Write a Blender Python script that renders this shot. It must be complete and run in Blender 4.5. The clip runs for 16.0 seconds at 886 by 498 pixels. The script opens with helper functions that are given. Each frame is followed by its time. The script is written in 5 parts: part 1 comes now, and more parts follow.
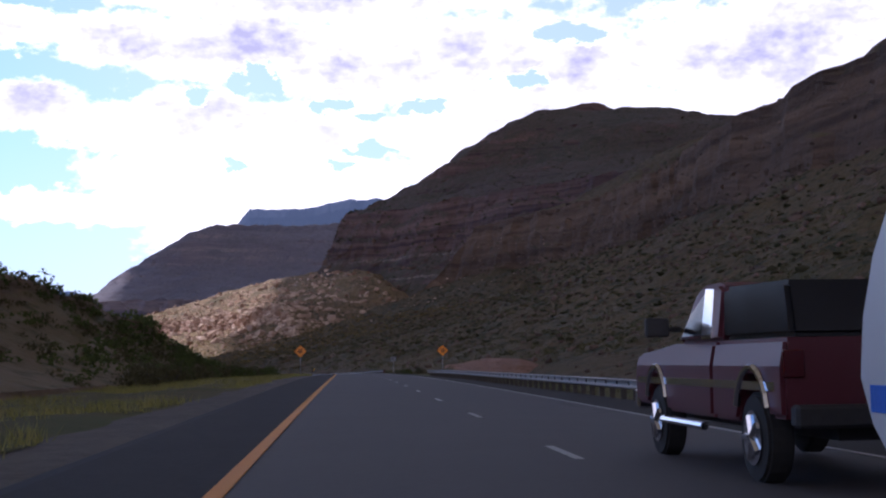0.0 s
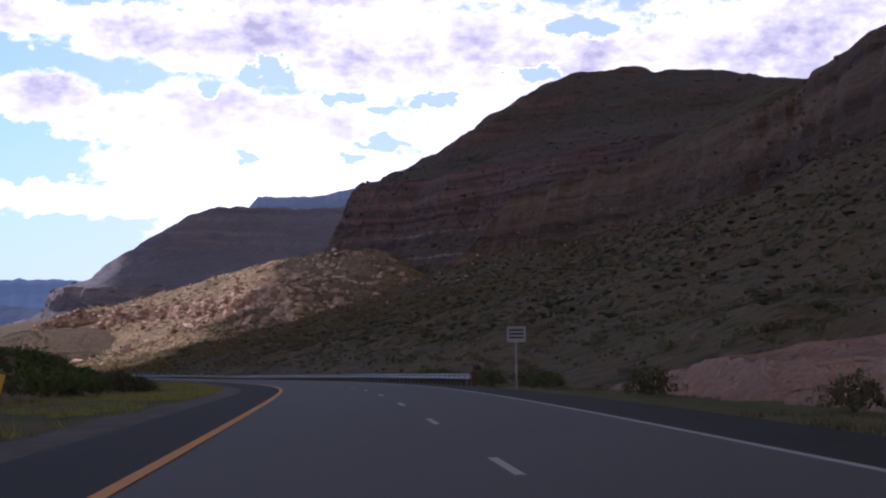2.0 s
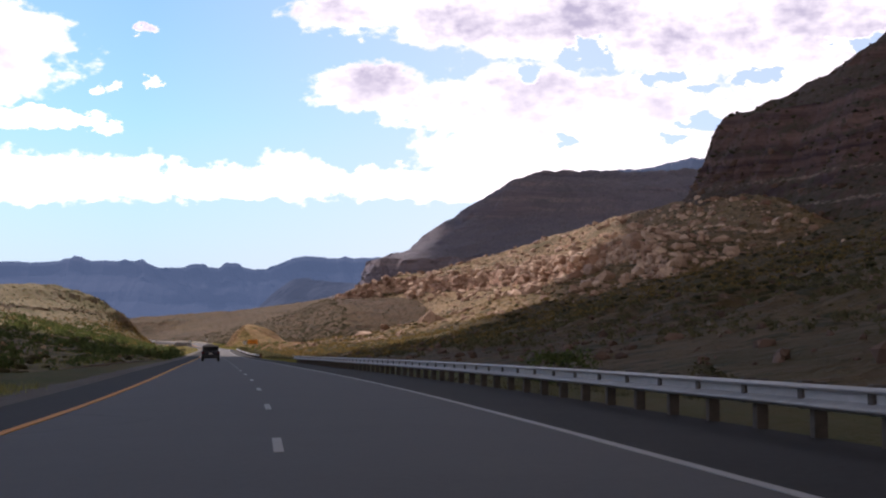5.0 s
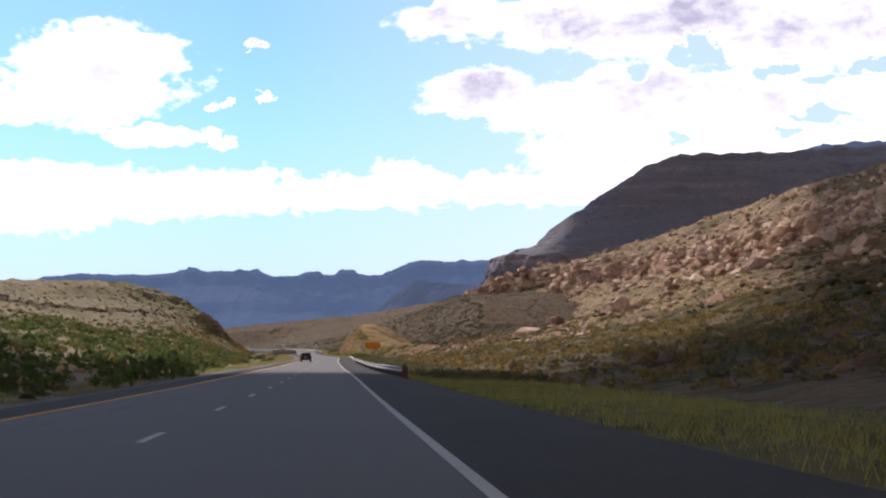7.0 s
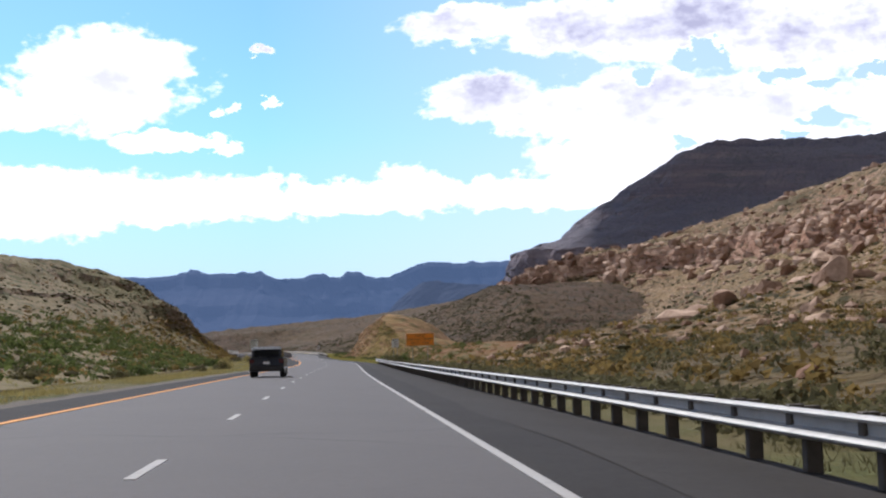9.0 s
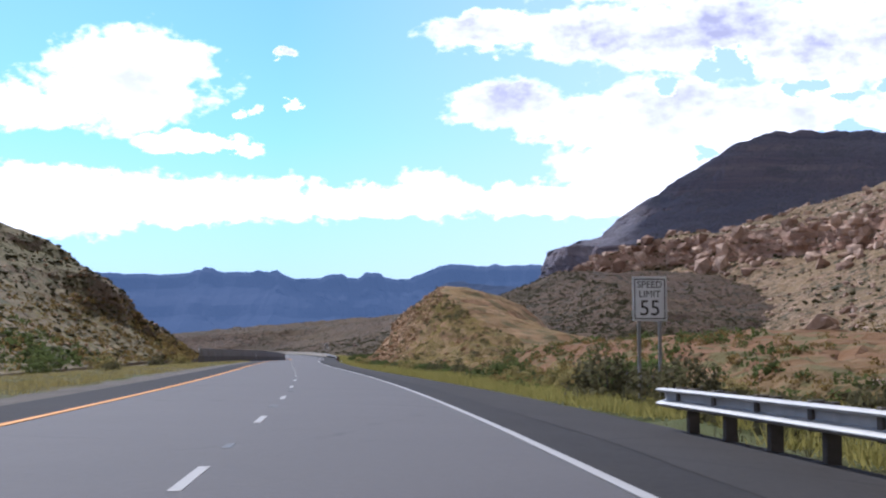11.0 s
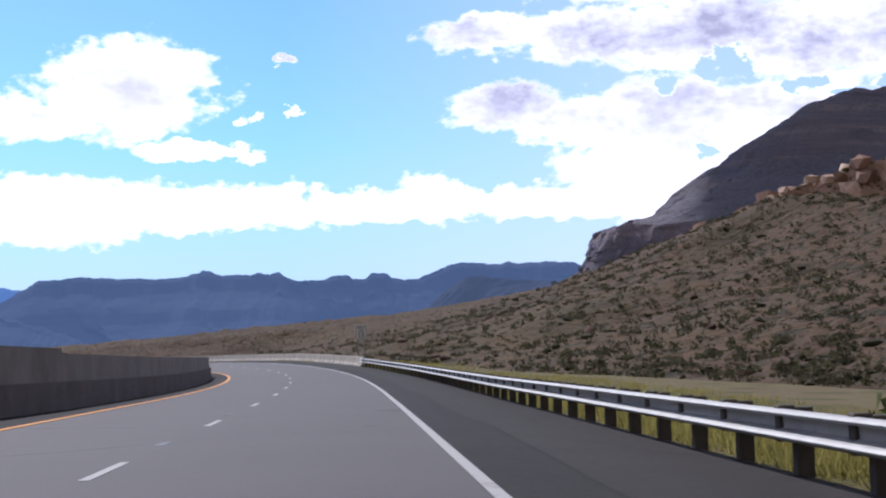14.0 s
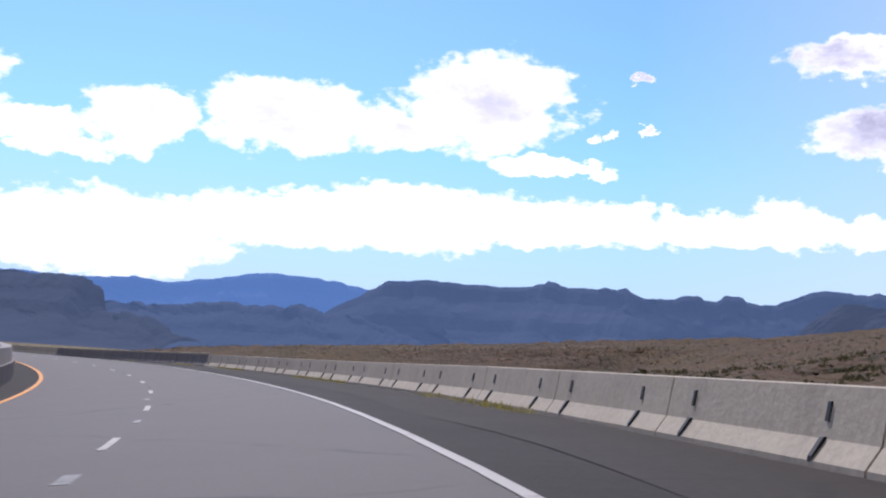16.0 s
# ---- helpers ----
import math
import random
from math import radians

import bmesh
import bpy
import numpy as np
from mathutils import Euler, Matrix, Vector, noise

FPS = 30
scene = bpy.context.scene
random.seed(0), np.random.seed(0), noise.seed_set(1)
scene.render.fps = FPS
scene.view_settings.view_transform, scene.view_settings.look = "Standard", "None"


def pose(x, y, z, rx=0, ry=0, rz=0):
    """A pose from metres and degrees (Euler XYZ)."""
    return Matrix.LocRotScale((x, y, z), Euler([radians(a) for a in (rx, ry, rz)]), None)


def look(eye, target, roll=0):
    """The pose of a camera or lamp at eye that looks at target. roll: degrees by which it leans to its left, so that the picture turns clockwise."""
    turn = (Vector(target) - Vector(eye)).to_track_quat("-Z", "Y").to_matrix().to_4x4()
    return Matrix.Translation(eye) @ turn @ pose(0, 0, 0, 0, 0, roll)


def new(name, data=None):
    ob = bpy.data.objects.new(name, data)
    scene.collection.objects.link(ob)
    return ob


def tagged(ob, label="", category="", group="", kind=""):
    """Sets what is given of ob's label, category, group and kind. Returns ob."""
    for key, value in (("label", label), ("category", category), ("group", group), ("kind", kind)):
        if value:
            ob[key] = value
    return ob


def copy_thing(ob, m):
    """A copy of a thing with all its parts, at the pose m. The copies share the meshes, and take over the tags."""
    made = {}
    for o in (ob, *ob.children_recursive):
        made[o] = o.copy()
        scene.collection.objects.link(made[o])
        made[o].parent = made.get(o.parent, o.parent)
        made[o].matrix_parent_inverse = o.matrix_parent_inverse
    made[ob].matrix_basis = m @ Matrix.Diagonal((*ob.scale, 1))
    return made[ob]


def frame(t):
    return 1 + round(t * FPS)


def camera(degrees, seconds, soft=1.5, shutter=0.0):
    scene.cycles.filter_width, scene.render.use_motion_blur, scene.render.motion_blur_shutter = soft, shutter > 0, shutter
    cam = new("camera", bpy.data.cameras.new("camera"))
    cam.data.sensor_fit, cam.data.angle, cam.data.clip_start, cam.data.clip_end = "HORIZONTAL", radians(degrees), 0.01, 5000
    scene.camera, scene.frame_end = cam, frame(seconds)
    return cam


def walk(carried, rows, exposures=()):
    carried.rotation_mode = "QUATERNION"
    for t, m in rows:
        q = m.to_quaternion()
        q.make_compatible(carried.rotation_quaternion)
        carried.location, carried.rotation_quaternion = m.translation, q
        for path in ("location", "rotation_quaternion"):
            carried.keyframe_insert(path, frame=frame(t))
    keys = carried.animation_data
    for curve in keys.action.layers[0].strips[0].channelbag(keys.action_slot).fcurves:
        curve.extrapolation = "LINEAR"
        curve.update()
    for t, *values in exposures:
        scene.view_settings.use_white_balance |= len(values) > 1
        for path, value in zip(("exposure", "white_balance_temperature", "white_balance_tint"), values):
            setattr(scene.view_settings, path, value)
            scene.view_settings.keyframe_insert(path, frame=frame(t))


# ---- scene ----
# Model scale: every length of the highway survey is multiplied by K.
K = 0.46
cam = camera(38.4, 16.0, soft=2.2)
ROWS = [
    (0.0, -1.184, -16.160, 0.517, 95.04, 0.78, -4.23),
    (0.5, -0.901, 2.666, 0.521, 94.89, 0.68, -5.19),
    (1.0, -0.833, 21.709, 0.521, 94.99, 1.58, -4.33),
    (1.5, -0.934, 40.927, 0.445, 94.90, 1.06, -4.00),
    (2.0, -1.058, 60.202, 0.303, 94.76, 0.39, -3.76),
    (2.5, -1.479, 79.494, 0.164, 94.39, 0.38, -2.90),
    (3.0, -2.597, 98.442, -0.101, 93.94, 0.62, -0.39),
    (3.5, -5.012, 117.011, -0.388, 93.81, 0.19, 2.78),
    (4.0, -8.199, 135.120, -0.653, 93.86, -0.17, 6.21),
    (4.5, -12.296, 152.700, -0.905, 93.83, -0.12, 8.54),
    (5.0, -16.764, 170.040, -1.131, 93.96, -0.29, 10.57),
    (7.5, -46.640, 253.451, -2.174, 94.21, 1.43, 16.18),
    (8.0, -52.990, 269.914, -2.352, 94.18, 1.56, 16.19),
    (8.5, -59.279, 286.353, -2.517, 94.29, 1.48, 16.09),
    (11.0, -90.137, 367.864, -2.997, 94.69, 0.04, 16.81),
    (11.5, -96.661, 384.124, -3.005, 94.68, 0.40, 17.70),
    (12.0, -103.510, 400.358, -3.023, 94.66, 0.44, 18.29),
    (12.5, -110.512, 416.676, -3.053, 94.70, 0.94, 18.63),
    (13.0, -117.496, 433.132, -3.069, 94.74, 0.49, 17.75),
    (13.5, -124.396, 449.761, -3.065, 94.68, 1.58, 16.94),
    (14.0, -131.231, 466.510, -3.092, 94.85, 1.13, 17.03),
    (14.5, -138.004, 483.422, -3.130, 94.80, 0.71, 17.04),
    (15.0, -145.159, 500.402, -3.046, 95.08, 0.03, 19.96),
    (15.5, -154.124, 516.535, -2.863, 95.52, -1.44, 25.57),
    (16.0, -164.860, 531.522, -2.775, 95.33, -3.80, 32.18),
]
walk(cam, [(t, pose(*r)) for t, *r in ROWS],
     exposures=[(0.0, 0.32, 5600, 28), (1.0, 0.25, 5700, 28), (2.5, 0.10, 5950, 29), (4.0, 0.08, 6550, 27), (5.2, 0.16, 6550, 23), (7.3, 0.24, 6300, 17), (8.7, 0.18, 6000, 14), (11.0, 0.26, 5400, 17), (13.0, 0.30, 5450, 18), (13.9, 0.08, 5600, 19), (15.0, 0.0, 5650, 21), (16.0, 0.0, 5800, 22)])

# ---- light: sun ahead and to the left, sky with broken cumulus ----
SUN_AZ, SUN_EL = 46.0, 46.0      # degrees to the left of the first heading, and up
to_sun = Vector((-math.sin(radians(SUN_AZ)) * math.cos(radians(SUN_EL)),
                 math.cos(radians(SUN_AZ)) * math.cos(radians(SUN_EL)), math.sin(radians(SUN_EL))))
sun = new("sun", bpy.data.lights.new("sun", "SUN"))
sun.data.energy, sun.data.angle, sun.data.color = 4.7, radians(0.55), (1.0, 0.93, 0.82)
sun.matrix_world = look(to_sun * 100, (0, 0, 0))

world = bpy.data.worlds.new("sky")
scene.world = world
world.use_nodes = True
nt = world.node_tree
nt.nodes.clear()


class Nodes:
    """Short calls for building a node tree."""

    def __init__(self, tree):
        self.t = tree

    def n(self, kind, **kw):
        nd = self.t.nodes.new(kind)
        for k, v in kw.items():
            if k == "inputs":
                for key, val in v.items():
                    if hasattr(val, "is_linked"):
                        self.t.links.new(val, nd.inputs[key])
                    else:
                        nd.inputs[key].default_value = val
            elif k == "operation":
                nd.operation = v
            elif k == "data_type":
                nd.data_type = v
            elif k == "blend_type":
                nd.blend_type = v
            elif k == "sky_type":
                nd.sky_type = v
            elif k == "noise_type":
                nd.noise_type = v
            elif k == "bands_direction":
                nd.bands_direction = v
            elif k == "clamp":
                nd.use_clamp = v
            elif k == "feature":
                nd.feature = v
        return nd

    def m(self, op, a, b=0.0, c=0.0, clamp=False):
        return self.n("ShaderNodeMath", operation=op, clamp=clamp, inputs={0: a, 1: b, 2: c}).outputs[0]

    def vm(self, op, a, b=(0, 0, 0)):
        return self.n("ShaderNodeVectorMath", operation=op, inputs={0: a, 1: b}).outputs[0]

    def noise(self, vec, scale, detail=4.0, rough=0.55, dist=0.0, out=0):
        return self.n("ShaderNodeTexNoise", inputs={"Vector": vec, "Scale": scale, "Detail": detail, "Roughness": rough, "Distortion": dist}).outputs[out]

    def step(self, v, lo, hi, a=0.0, b=1.0):
        return self.n("ShaderNodeMapRange", inputs={"Value": v, "From Min": lo, "From Max": hi, "To Min": a, "To Max": b}).outputs[0]

    def mix(self, f, a, b, blend="MIX"):
        nd = self.n("ShaderNodeMix", data_type="RGBA", blend_type=blend, inputs={0: f})
        for i, v in ((6, a), (7, b)):
            if hasattr(v, "is_linked"):
                self.t.links.new(v, nd.inputs[i])
            else:
                nd.inputs[i].default_value = (*v, 1.0)
        return nd.outputs[2]

    def link(self, a, b):
        self.t.links.new(a, b)


W = Nodes(nt)
sky = W.n("ShaderNodeTexSky", sky_type="NISHITA")
sky.sun_disc, sky.sun_elevation, sky.sun_rotation = False, radians(SUN_EL), radians(-SUN_AZ)
sky.altitude, sky.air_density, sky.dust_density, sky.ozone_density = 600, 1.0, 0.6, 1.5
co = W.n("ShaderNodeTexCoord").outputs["Generated"]
sp = W.n("ShaderNodeSeparateXYZ", inputs={0: co}).outputs
az = W.m("MULTIPLY", W.m("ARCTAN2", W.m("MULTIPLY", sp[0], -1.0), sp[1]), 57.2958)
el = W.m("MULTIPLY", W.m("ARCSINE", sp[2]), 57.2958)
ae = W.n("ShaderNodeCombineXYZ", inputs={0: W.m("MULTIPLY", az, 0.62), 1: el, 2: 0.0}).outputs[0]
# cloud masses, as azimuth, elevation, half width, half height in degrees
CUMULUS = [
    (30.6, 11.9, 3.9, 2.4), (34.4, 10.6, 1.9, 1.0), (39.6, 10.75, 4.8, 1.6), (46.6, 9.9, 2.3, 1.7), (51.0, 9.4, 3.2, 0.8), (49.4, 8.3, 1.9, 0.6), (27.6, 9.25, 2.5, 0.46),
    (23.45, 11.1, 0.32, 0.28), (25.5, 10.8, 0.36, 0.2), (24.0, 13.3, 0.3, 0.16), (56.0, 10.5, 4.0, 2.0),
]
LOW_BAND = [
    (31.5, 6.85, 11.0, 1.15), (39.0, 6.0, 8.0, 1.2), (48.1, 4.9, 6.5, 1.9), (17.6, 7.25, 1.9, 0.95), (21.5, 6.85, 8.5, 0.85), (11.4, 6.9, 8.0, 0.82), (6.4, 8.0, 3.4, 1.2), (59.0, 5.2, 7.0, 2.0),
]
BANK = [
    (13.4, 11.0, 3.4, 1.15), (10.2, 10.3, 3.2, 1.3), (6.5, 10.5, 4.8, 1.8), (1.4, 10.3, 3.8, 1.8), (14.9, 14.4, 3.2, 0.95), (10.2, 14.2, 3.6, 1.2), (5.0, 13.9, 5.8, 1.8), (0.0, 13.6, 4.8, 1.9), (-8.0, 13.0, 7.5, 2.8),
    (-10.0, 9.5, 9.5, 3.4), (-20.0, 13.4, 8.0, 2.9), (5.0, 8.4, 6.5, 1.9), (0.0, 6.0, 9.5, 2.6), (-22.0, 9.5, 9.0, 4.0), (1.0, 16.5, 11.0, 1.4),
]
GAPS = [
    (3.4, 12.6, 0.85, 0.51), (4.6, 12.4, 0.68, 0.42), (0.5, 11.5, 0.77, 0.34), (-1.4, 9.6, 0.94, 0.42), (4.9, 8.8, 0.85, 0.21), (7.0, 11.7, 0.68, 0.36), (-1.2, 11.0, 0.85, 0.22), (-3.6, 11.5, 1.19, 0.22),
    (-7.6, 12.7, 1.02, 0.34), (-10.3, 14.5, 1.53, 0.47), (-0.6, 9.4, 0.77, 0.21), (0.2, 8.75, 0.51, 0.19),
]


def centred(v, k):
    return W.m("MULTIPLY", W.m("SUBTRACT", v, 0.5), k)


# billows: the outlines wander at two sizes
big_a, big_e = W.noise(ae, 0.30, 3.0, 0.5), W.noise(W.vm("ADD", ae, (31.0, 17.0, 5.0)), 0.45, 3.0, 0.5)
small_a, small_e = W.noise(W.vm("ADD", ae, (7.0, 3.0, 9.0)), 1.1, 4.0, 0.6), W.noise(W.vm("ADD", ae, (-11.0, 8.0, 2.0)), 1.3, 4.0, 0.6)
wa_ = W.m("ADD", az, W.m("ADD", centred(big_a, 4.0), centred(small_a, 3.0)))
we_ = W.m("ADD", el, W.m("ADD", centred(big_e, 1.3), centred(small_e, 1.5)))


def oval(a, e, ha, he):
    da = W.m("MULTIPLY", W.m("SUBTRACT", wa_, a), 1 / ha)
    de = W.m("MULTIPLY", W.m("SUBTRACT", we_, e), 1 / he)
    return W.m("SUBTRACT", 1.0, W.m("ADD", W.m("MULTIPLY", da, da), W.m("MULTIPLY", de, de)))


dens = None
for row in CUMULUS + LOW_BAND + BANK:
    d = oval(*row)
    dens = d if dens is None else W.m("SMOOTH_MAX", dens, d, 0.25)
for row in GAPS:
    dens = W.m("MINIMUM", dens, W.m("MULTIPLY", oval(*row), -1.0))
# broken cloud overhead and all round, outside those masses
high = W.m("ADD", W.m("MULTIPLY", W.noise(ae, 0.09, 5.0, 0.55), 4.0), -2.1)
front = W.step(W.m("ABSOLUTE", W.m("SUBTRACT", az, 20.0)), 105.0, 75.0)
high = W.m("SUBTRACT", high, W.m("MULTIPLY", front, W.step(el, 24.0, 16.0, 0.0, 3.0)))
high = W.m("ADD", high, W.m("MULTIPLY", W.m("SUBTRACT", 1.0, front), 1.1))
dens = W.m("MAXIMUM", W.m("MAXIMUM", dens, -1.2), high)
dens = W.m("ADD", dens, W.m("ADD", centred(W.noise(ae, 0.8, 5.0, 0.55), 1.7), centred(W.noise(ae, 3.2, 3.0, 0.5), 0.55)))
cover = W.n("ShaderNodeMapRange", inputs={"Value": dens, "From Min": -0.20, "From Max": 0.42})
cover.interpolation_type = "SMOOTHSTEP"
cover = cover.outputs[0]
# bright rims, grey-violet bodies that the sun is behind
thick = W.step(W.m("ADD", dens, W.m("ADD", centred(W.noise(ae, 0.38, 3.0, 0.5), 2.2), centred(W.noise(ae, 1.3, 3.0, 0.5), 0.6))), -0.05, 1.35)
thick = W.m("MULTIPLY", thick, W.m("MULTIPLY", W.step(az, 26.0, 13.0, 0.62, 1.0), W.step(el, 7.5, 12.0, 0.2, 1.0)))
cloud = W.mix(thick, (1.0, 0.985, 0.975), (0.36, 0.35, 0.45))
cloud = W.mix(W.step(el, 19.0, 32.0), cloud, W.mix(thick, (0.98, 0.98, 1.0), (0.58, 0.58, 0.61)))
haze = W.step(el, 9.5, 2.0, 0.0, 0.72)
skycol = W.mix(1.0, sky.outputs[0], (0.083, 0.116, 0.139), "MULTIPLY")
skycol = W.mix(haze, skycol, (0.53, 0.60, 0.755))
skycol = W.mix(W.step(az, 24.0, 8.0, 0.0, 0.4), skycol, (0.92, 0.96, 1.0))      # thin veil of high cloud
skycol = W.mix(cover, skycol, W.mix(1.0, cloud, (1.34, 1.34, 1.34), "MULTIPLY"))
bg = W.n("ShaderNodeBackground", inputs={"Color": skycol, "Strength": 1.0})
W.link(bg.outputs[0], W.n("ShaderNodeOutputWorld").inputs[0])

# ---- materials ----
MATS = {}


def material(name, build, rough=0.85, metal=0.0, spec=0.3):
    """A node material; build(N, pos) gives (colour, height, roughness) sockets or values."""
    if name in MATS:
        return MATS[name]
    m = bpy.data.materials.new(name)
    m.use_nodes = True
    N = Nodes(m.node_tree)
    bsdf = m.node_tree.nodes["Principled BSDF"]
    pos = N.n("ShaderNodeNewGeometry").outputs["Position"]
    col, bump, r = build(N, pos)
    for key, v in (("Base Color", col), ("Roughness", rough if r is None else r)):
        if hasattr(v, "is_linked"):
            N.link(v, bsdf.inputs[key])
        else:
            bsdf.inputs[key].default_value = (*v, 1.0) if key == "Base Color" else v
    bsdf.inputs["Metallic"].default_value = metal
    bsdf.inputs["Specular IOR Level"].default_value = spec
    if bump is not None:
        h, dist = bump
        b = N.n("ShaderNodeBump", inputs={"Strength": 1.0, "Distance": dist, "Height": h})
        N.link(b.outputs[0], bsdf.inputs["Normal"])
    MATS[name] = m
    return m


def let_through(m, share):
    """Lets a share of the light pass, scattered, through a thin or misty surface."""
    N = Nodes(m.node_tree)
    b = m.node_tree.nodes["Principled BSDF"]
    thin = N.n("ShaderNodeBsdfTranslucent")
    N.link(b.inputs["Base Color"].links[0].from_socket, thin.inputs[0])
    both = N.n("ShaderNodeMixShader", inputs={0: share})
    N.link(b.outputs[0], both.inputs[1])
    N.link(thin.outputs[0], both.inputs[2])
    N.link(both.outputs[0], m.node_tree.nodes["Material Output"].inputs[0])


def plain(name, col, rough=0.6, metal=0.0, spec=0.4, var=0.25, scale=30.0, bump=0.002):
    """A painted, metal or rubber surface with slight grime."""
    def build(N, pos):
        n = N.noise(pos, scale, 5.0, 0.6)
        n2 = N.noise(pos, scale * 0.12, 3.0)
        f = N.m("ADD", N.m("MULTIPLY", n, 0.6), N.m("MULTIPLY", n2, 0.4))
        dark = tuple(c * (1 - var) for c in col)
        lite = tuple(min(1.0, c * (1 + var * 0.6)) for c in col)
        return N.mix(N.step(f, 0.3, 0.7), dark, lite), ((n, bump) if bump else None), N.step(n2, 0.3, 0.7, rough * 0.85, min(1, rough * 1.15))
    return material(name, build, metal=metal, spec=spec)


def slope_material(name, soil, soil2, rock, rock2, shrub, strata=1.0, scrub=0.5, ledges=(), relief=1.0):
    """Desert slope: soil and scree on gentle ground, banded rock where steep, dotted with scrub."""
    def build(N, pos):
        sep = N.n("ShaderNodeSeparateXYZ", inputs={0: pos}).outputs
        nz = N.n("ShaderNodeSeparateXYZ", inputs={0: N.n("ShaderNodeNewGeometry").outputs["True Normal"]}).outputs[2]
        big = N.noise(pos, 0.012, 4.0, 0.6)
        mid = N.noise(pos, 0.09, 6.0, 0.68)
        fine = N.noise(pos, 0.6, 5.0, 0.7)
        ground = N.mix(N.step(N.m("ADD", N.m("MULTIPLY", big, 0.55), N.m("MULTIPLY", mid, 0.45)), 0.38, 0.62), soil, soil2)
        ground = N.mix(N.step(fine, 0.45, 0.75, 0.0, 0.5), ground, rock)
        layer = N.m("ADD", sep[2], N.m("MULTIPLY", big, 14.0))
        band = N.noise(N.n("ShaderNodeCombineXYZ", inputs={0: N.m("MULTIPLY", sep[0], 0.03), 1: N.m("MULTIPLY", sep[1], 0.03), 2: layer}).outputs[0], 0.22 * strata, 5.0, 0.7)
        stone = N.mix(N.step(band, 0.36, 0.62), rock, rock2)
        stone = N.mix(N.step(fine, 0.35, 0.75, 0.0, 0.35), stone, soil)
        steep = N.step(N.m("ADD", nz, N.m("MULTIPLY", N.m("SUBTRACT", mid, 0.5), 0.5)), 0.80, 0.62)
        ledge = N.m("MULTIPLY", N.step(band, 0.60, 0.68), 0.7)
        col = N.mix(N.m("MAXIMUM", steep, ledge), ground, stone)
        for z, t in ledges:                       # pale beds that outcrop as broken lines
            d = N.m("ABSOLUTE", N.m("SUBTRACT", N.m("ADD", sep[2], N.m("MULTIPLY", N.m("SUBTRACT", mid, 0.5), 5.0)), z))
            f = N.m("MULTIPLY", N.step(d, t, t * 0.5), N.step(N.m("ADD", N.m("MULTIPLY", big, 0.5), N.m("MULTIPLY", fine, 0.5)), 0.48, 0.62, 0.0, 0.65))
            col = N.mix(f, col, (0.45, 0.37, 0.31))
        vor = N.n("ShaderNodeTexVoronoi", inputs={"Vector": N.vm("ADD", pos, N.vm("SCALE", N.noise(pos, 0.8, 2.0, out=1))), "Scale": 0.42, "Randomness": 1.0}).outputs[0]
        bush = N.m("MULTIPLY", N.step(N.m("ADD", vor, N.m("MULTIPLY", N.m("SUBTRACT", mid, 0.5), 1.1)), 0.34, 0.22), N.step(nz, 0.45, 0.7))
        col = N.mix(N.m("MULTIPLY", bush, scrub), col, shrub)
        dots = N.n("ShaderNodeTexVoronoi", inputs={"Vector": N.vm("ADD", pos, N.vm("SCALE", N.noise(pos, 2.0, 2.0, out=1))), "Scale": 1.05, "Randomness": 1.0}).outputs[0]
        dots = N.m("MULTIPLY", N.step(N.m("ADD", dots, N.m("MULTIPLY", N.m("SUBTRACT", mid, 0.5), 0.8)), 0.36, 0.22), N.step(nz, 0.45, 0.7))
        col = N.mix(N.m("MULTIPLY", dots, scrub), col, shrub)
        thick = N.step(N.noise(pos, 0.045, 6.0, 0.65), 0.54, 0.66, 0.0, 0.75)        # denser brush in patches
        col = N.mix(N.m("MULTIPLY", N.m("MULTIPLY", thick, scrub), N.step(nz, 0.45, 0.75)), col, shrub)
        h = N.m("ADD", N.m("MULTIPLY", mid, 2.4), N.m("MULTIPLY", fine, 0.7))
        return col, (h, relief), None
    return material(name, build, rough=0.95, spec=0.12)


# Dark violet-tinged palette: the mountain's cloud shade is partly in these colours.
M_NEAR = slope_material("shade_toned_talus_rock", (0.098, 0.074, 0.064), (0.066, 0.064, 0.046), (0.180, 0.115, 0.098), (0.055, 0.036, 0.042), (0.040, 0.044, 0.024), ledges=((46.5, 0.8), (36.0, 0.7)))
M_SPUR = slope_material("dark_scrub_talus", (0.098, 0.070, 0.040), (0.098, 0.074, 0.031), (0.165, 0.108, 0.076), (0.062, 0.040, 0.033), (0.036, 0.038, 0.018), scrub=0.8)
M_REDSOIL = slope_material("red_soil_bank", (0.170, 0.080, 0.036), (0.158, 0.100, 0.042), (0.24, 0.140, 0.082), (0.19, 0.100, 0.056), (0.11, 0.095, 0.036), scrub=0.9, relief=0.4)
# Palette kept pale to carry the hill's sunlit look.
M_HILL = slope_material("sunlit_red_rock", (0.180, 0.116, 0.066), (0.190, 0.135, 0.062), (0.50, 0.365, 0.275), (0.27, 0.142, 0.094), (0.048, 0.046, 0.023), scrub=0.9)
# Mesa palette: blue-violet haze of distance mixed into the rock and soil colours.
M_MESA = slope_material("banded_hazed_mesa_rock", (0.128, 0.114, 0.132), (0.096, 0.092, 0.116), (0.205, 0.168, 0.176), (0.074, 0.076, 0.110), (0.070, 0.074, 0.070), strata=0.6)
M_CUT = slope_material("tan_cut_rock", (0.180, 0.102, 0.044), (0.185, 0.122, 0.042), (0.38, 0.255, 0.150), (0.23, 0.125, 0.066), (0.084, 0.076, 0.026), strata=2.0, scrub=0.7, relief=0.35)
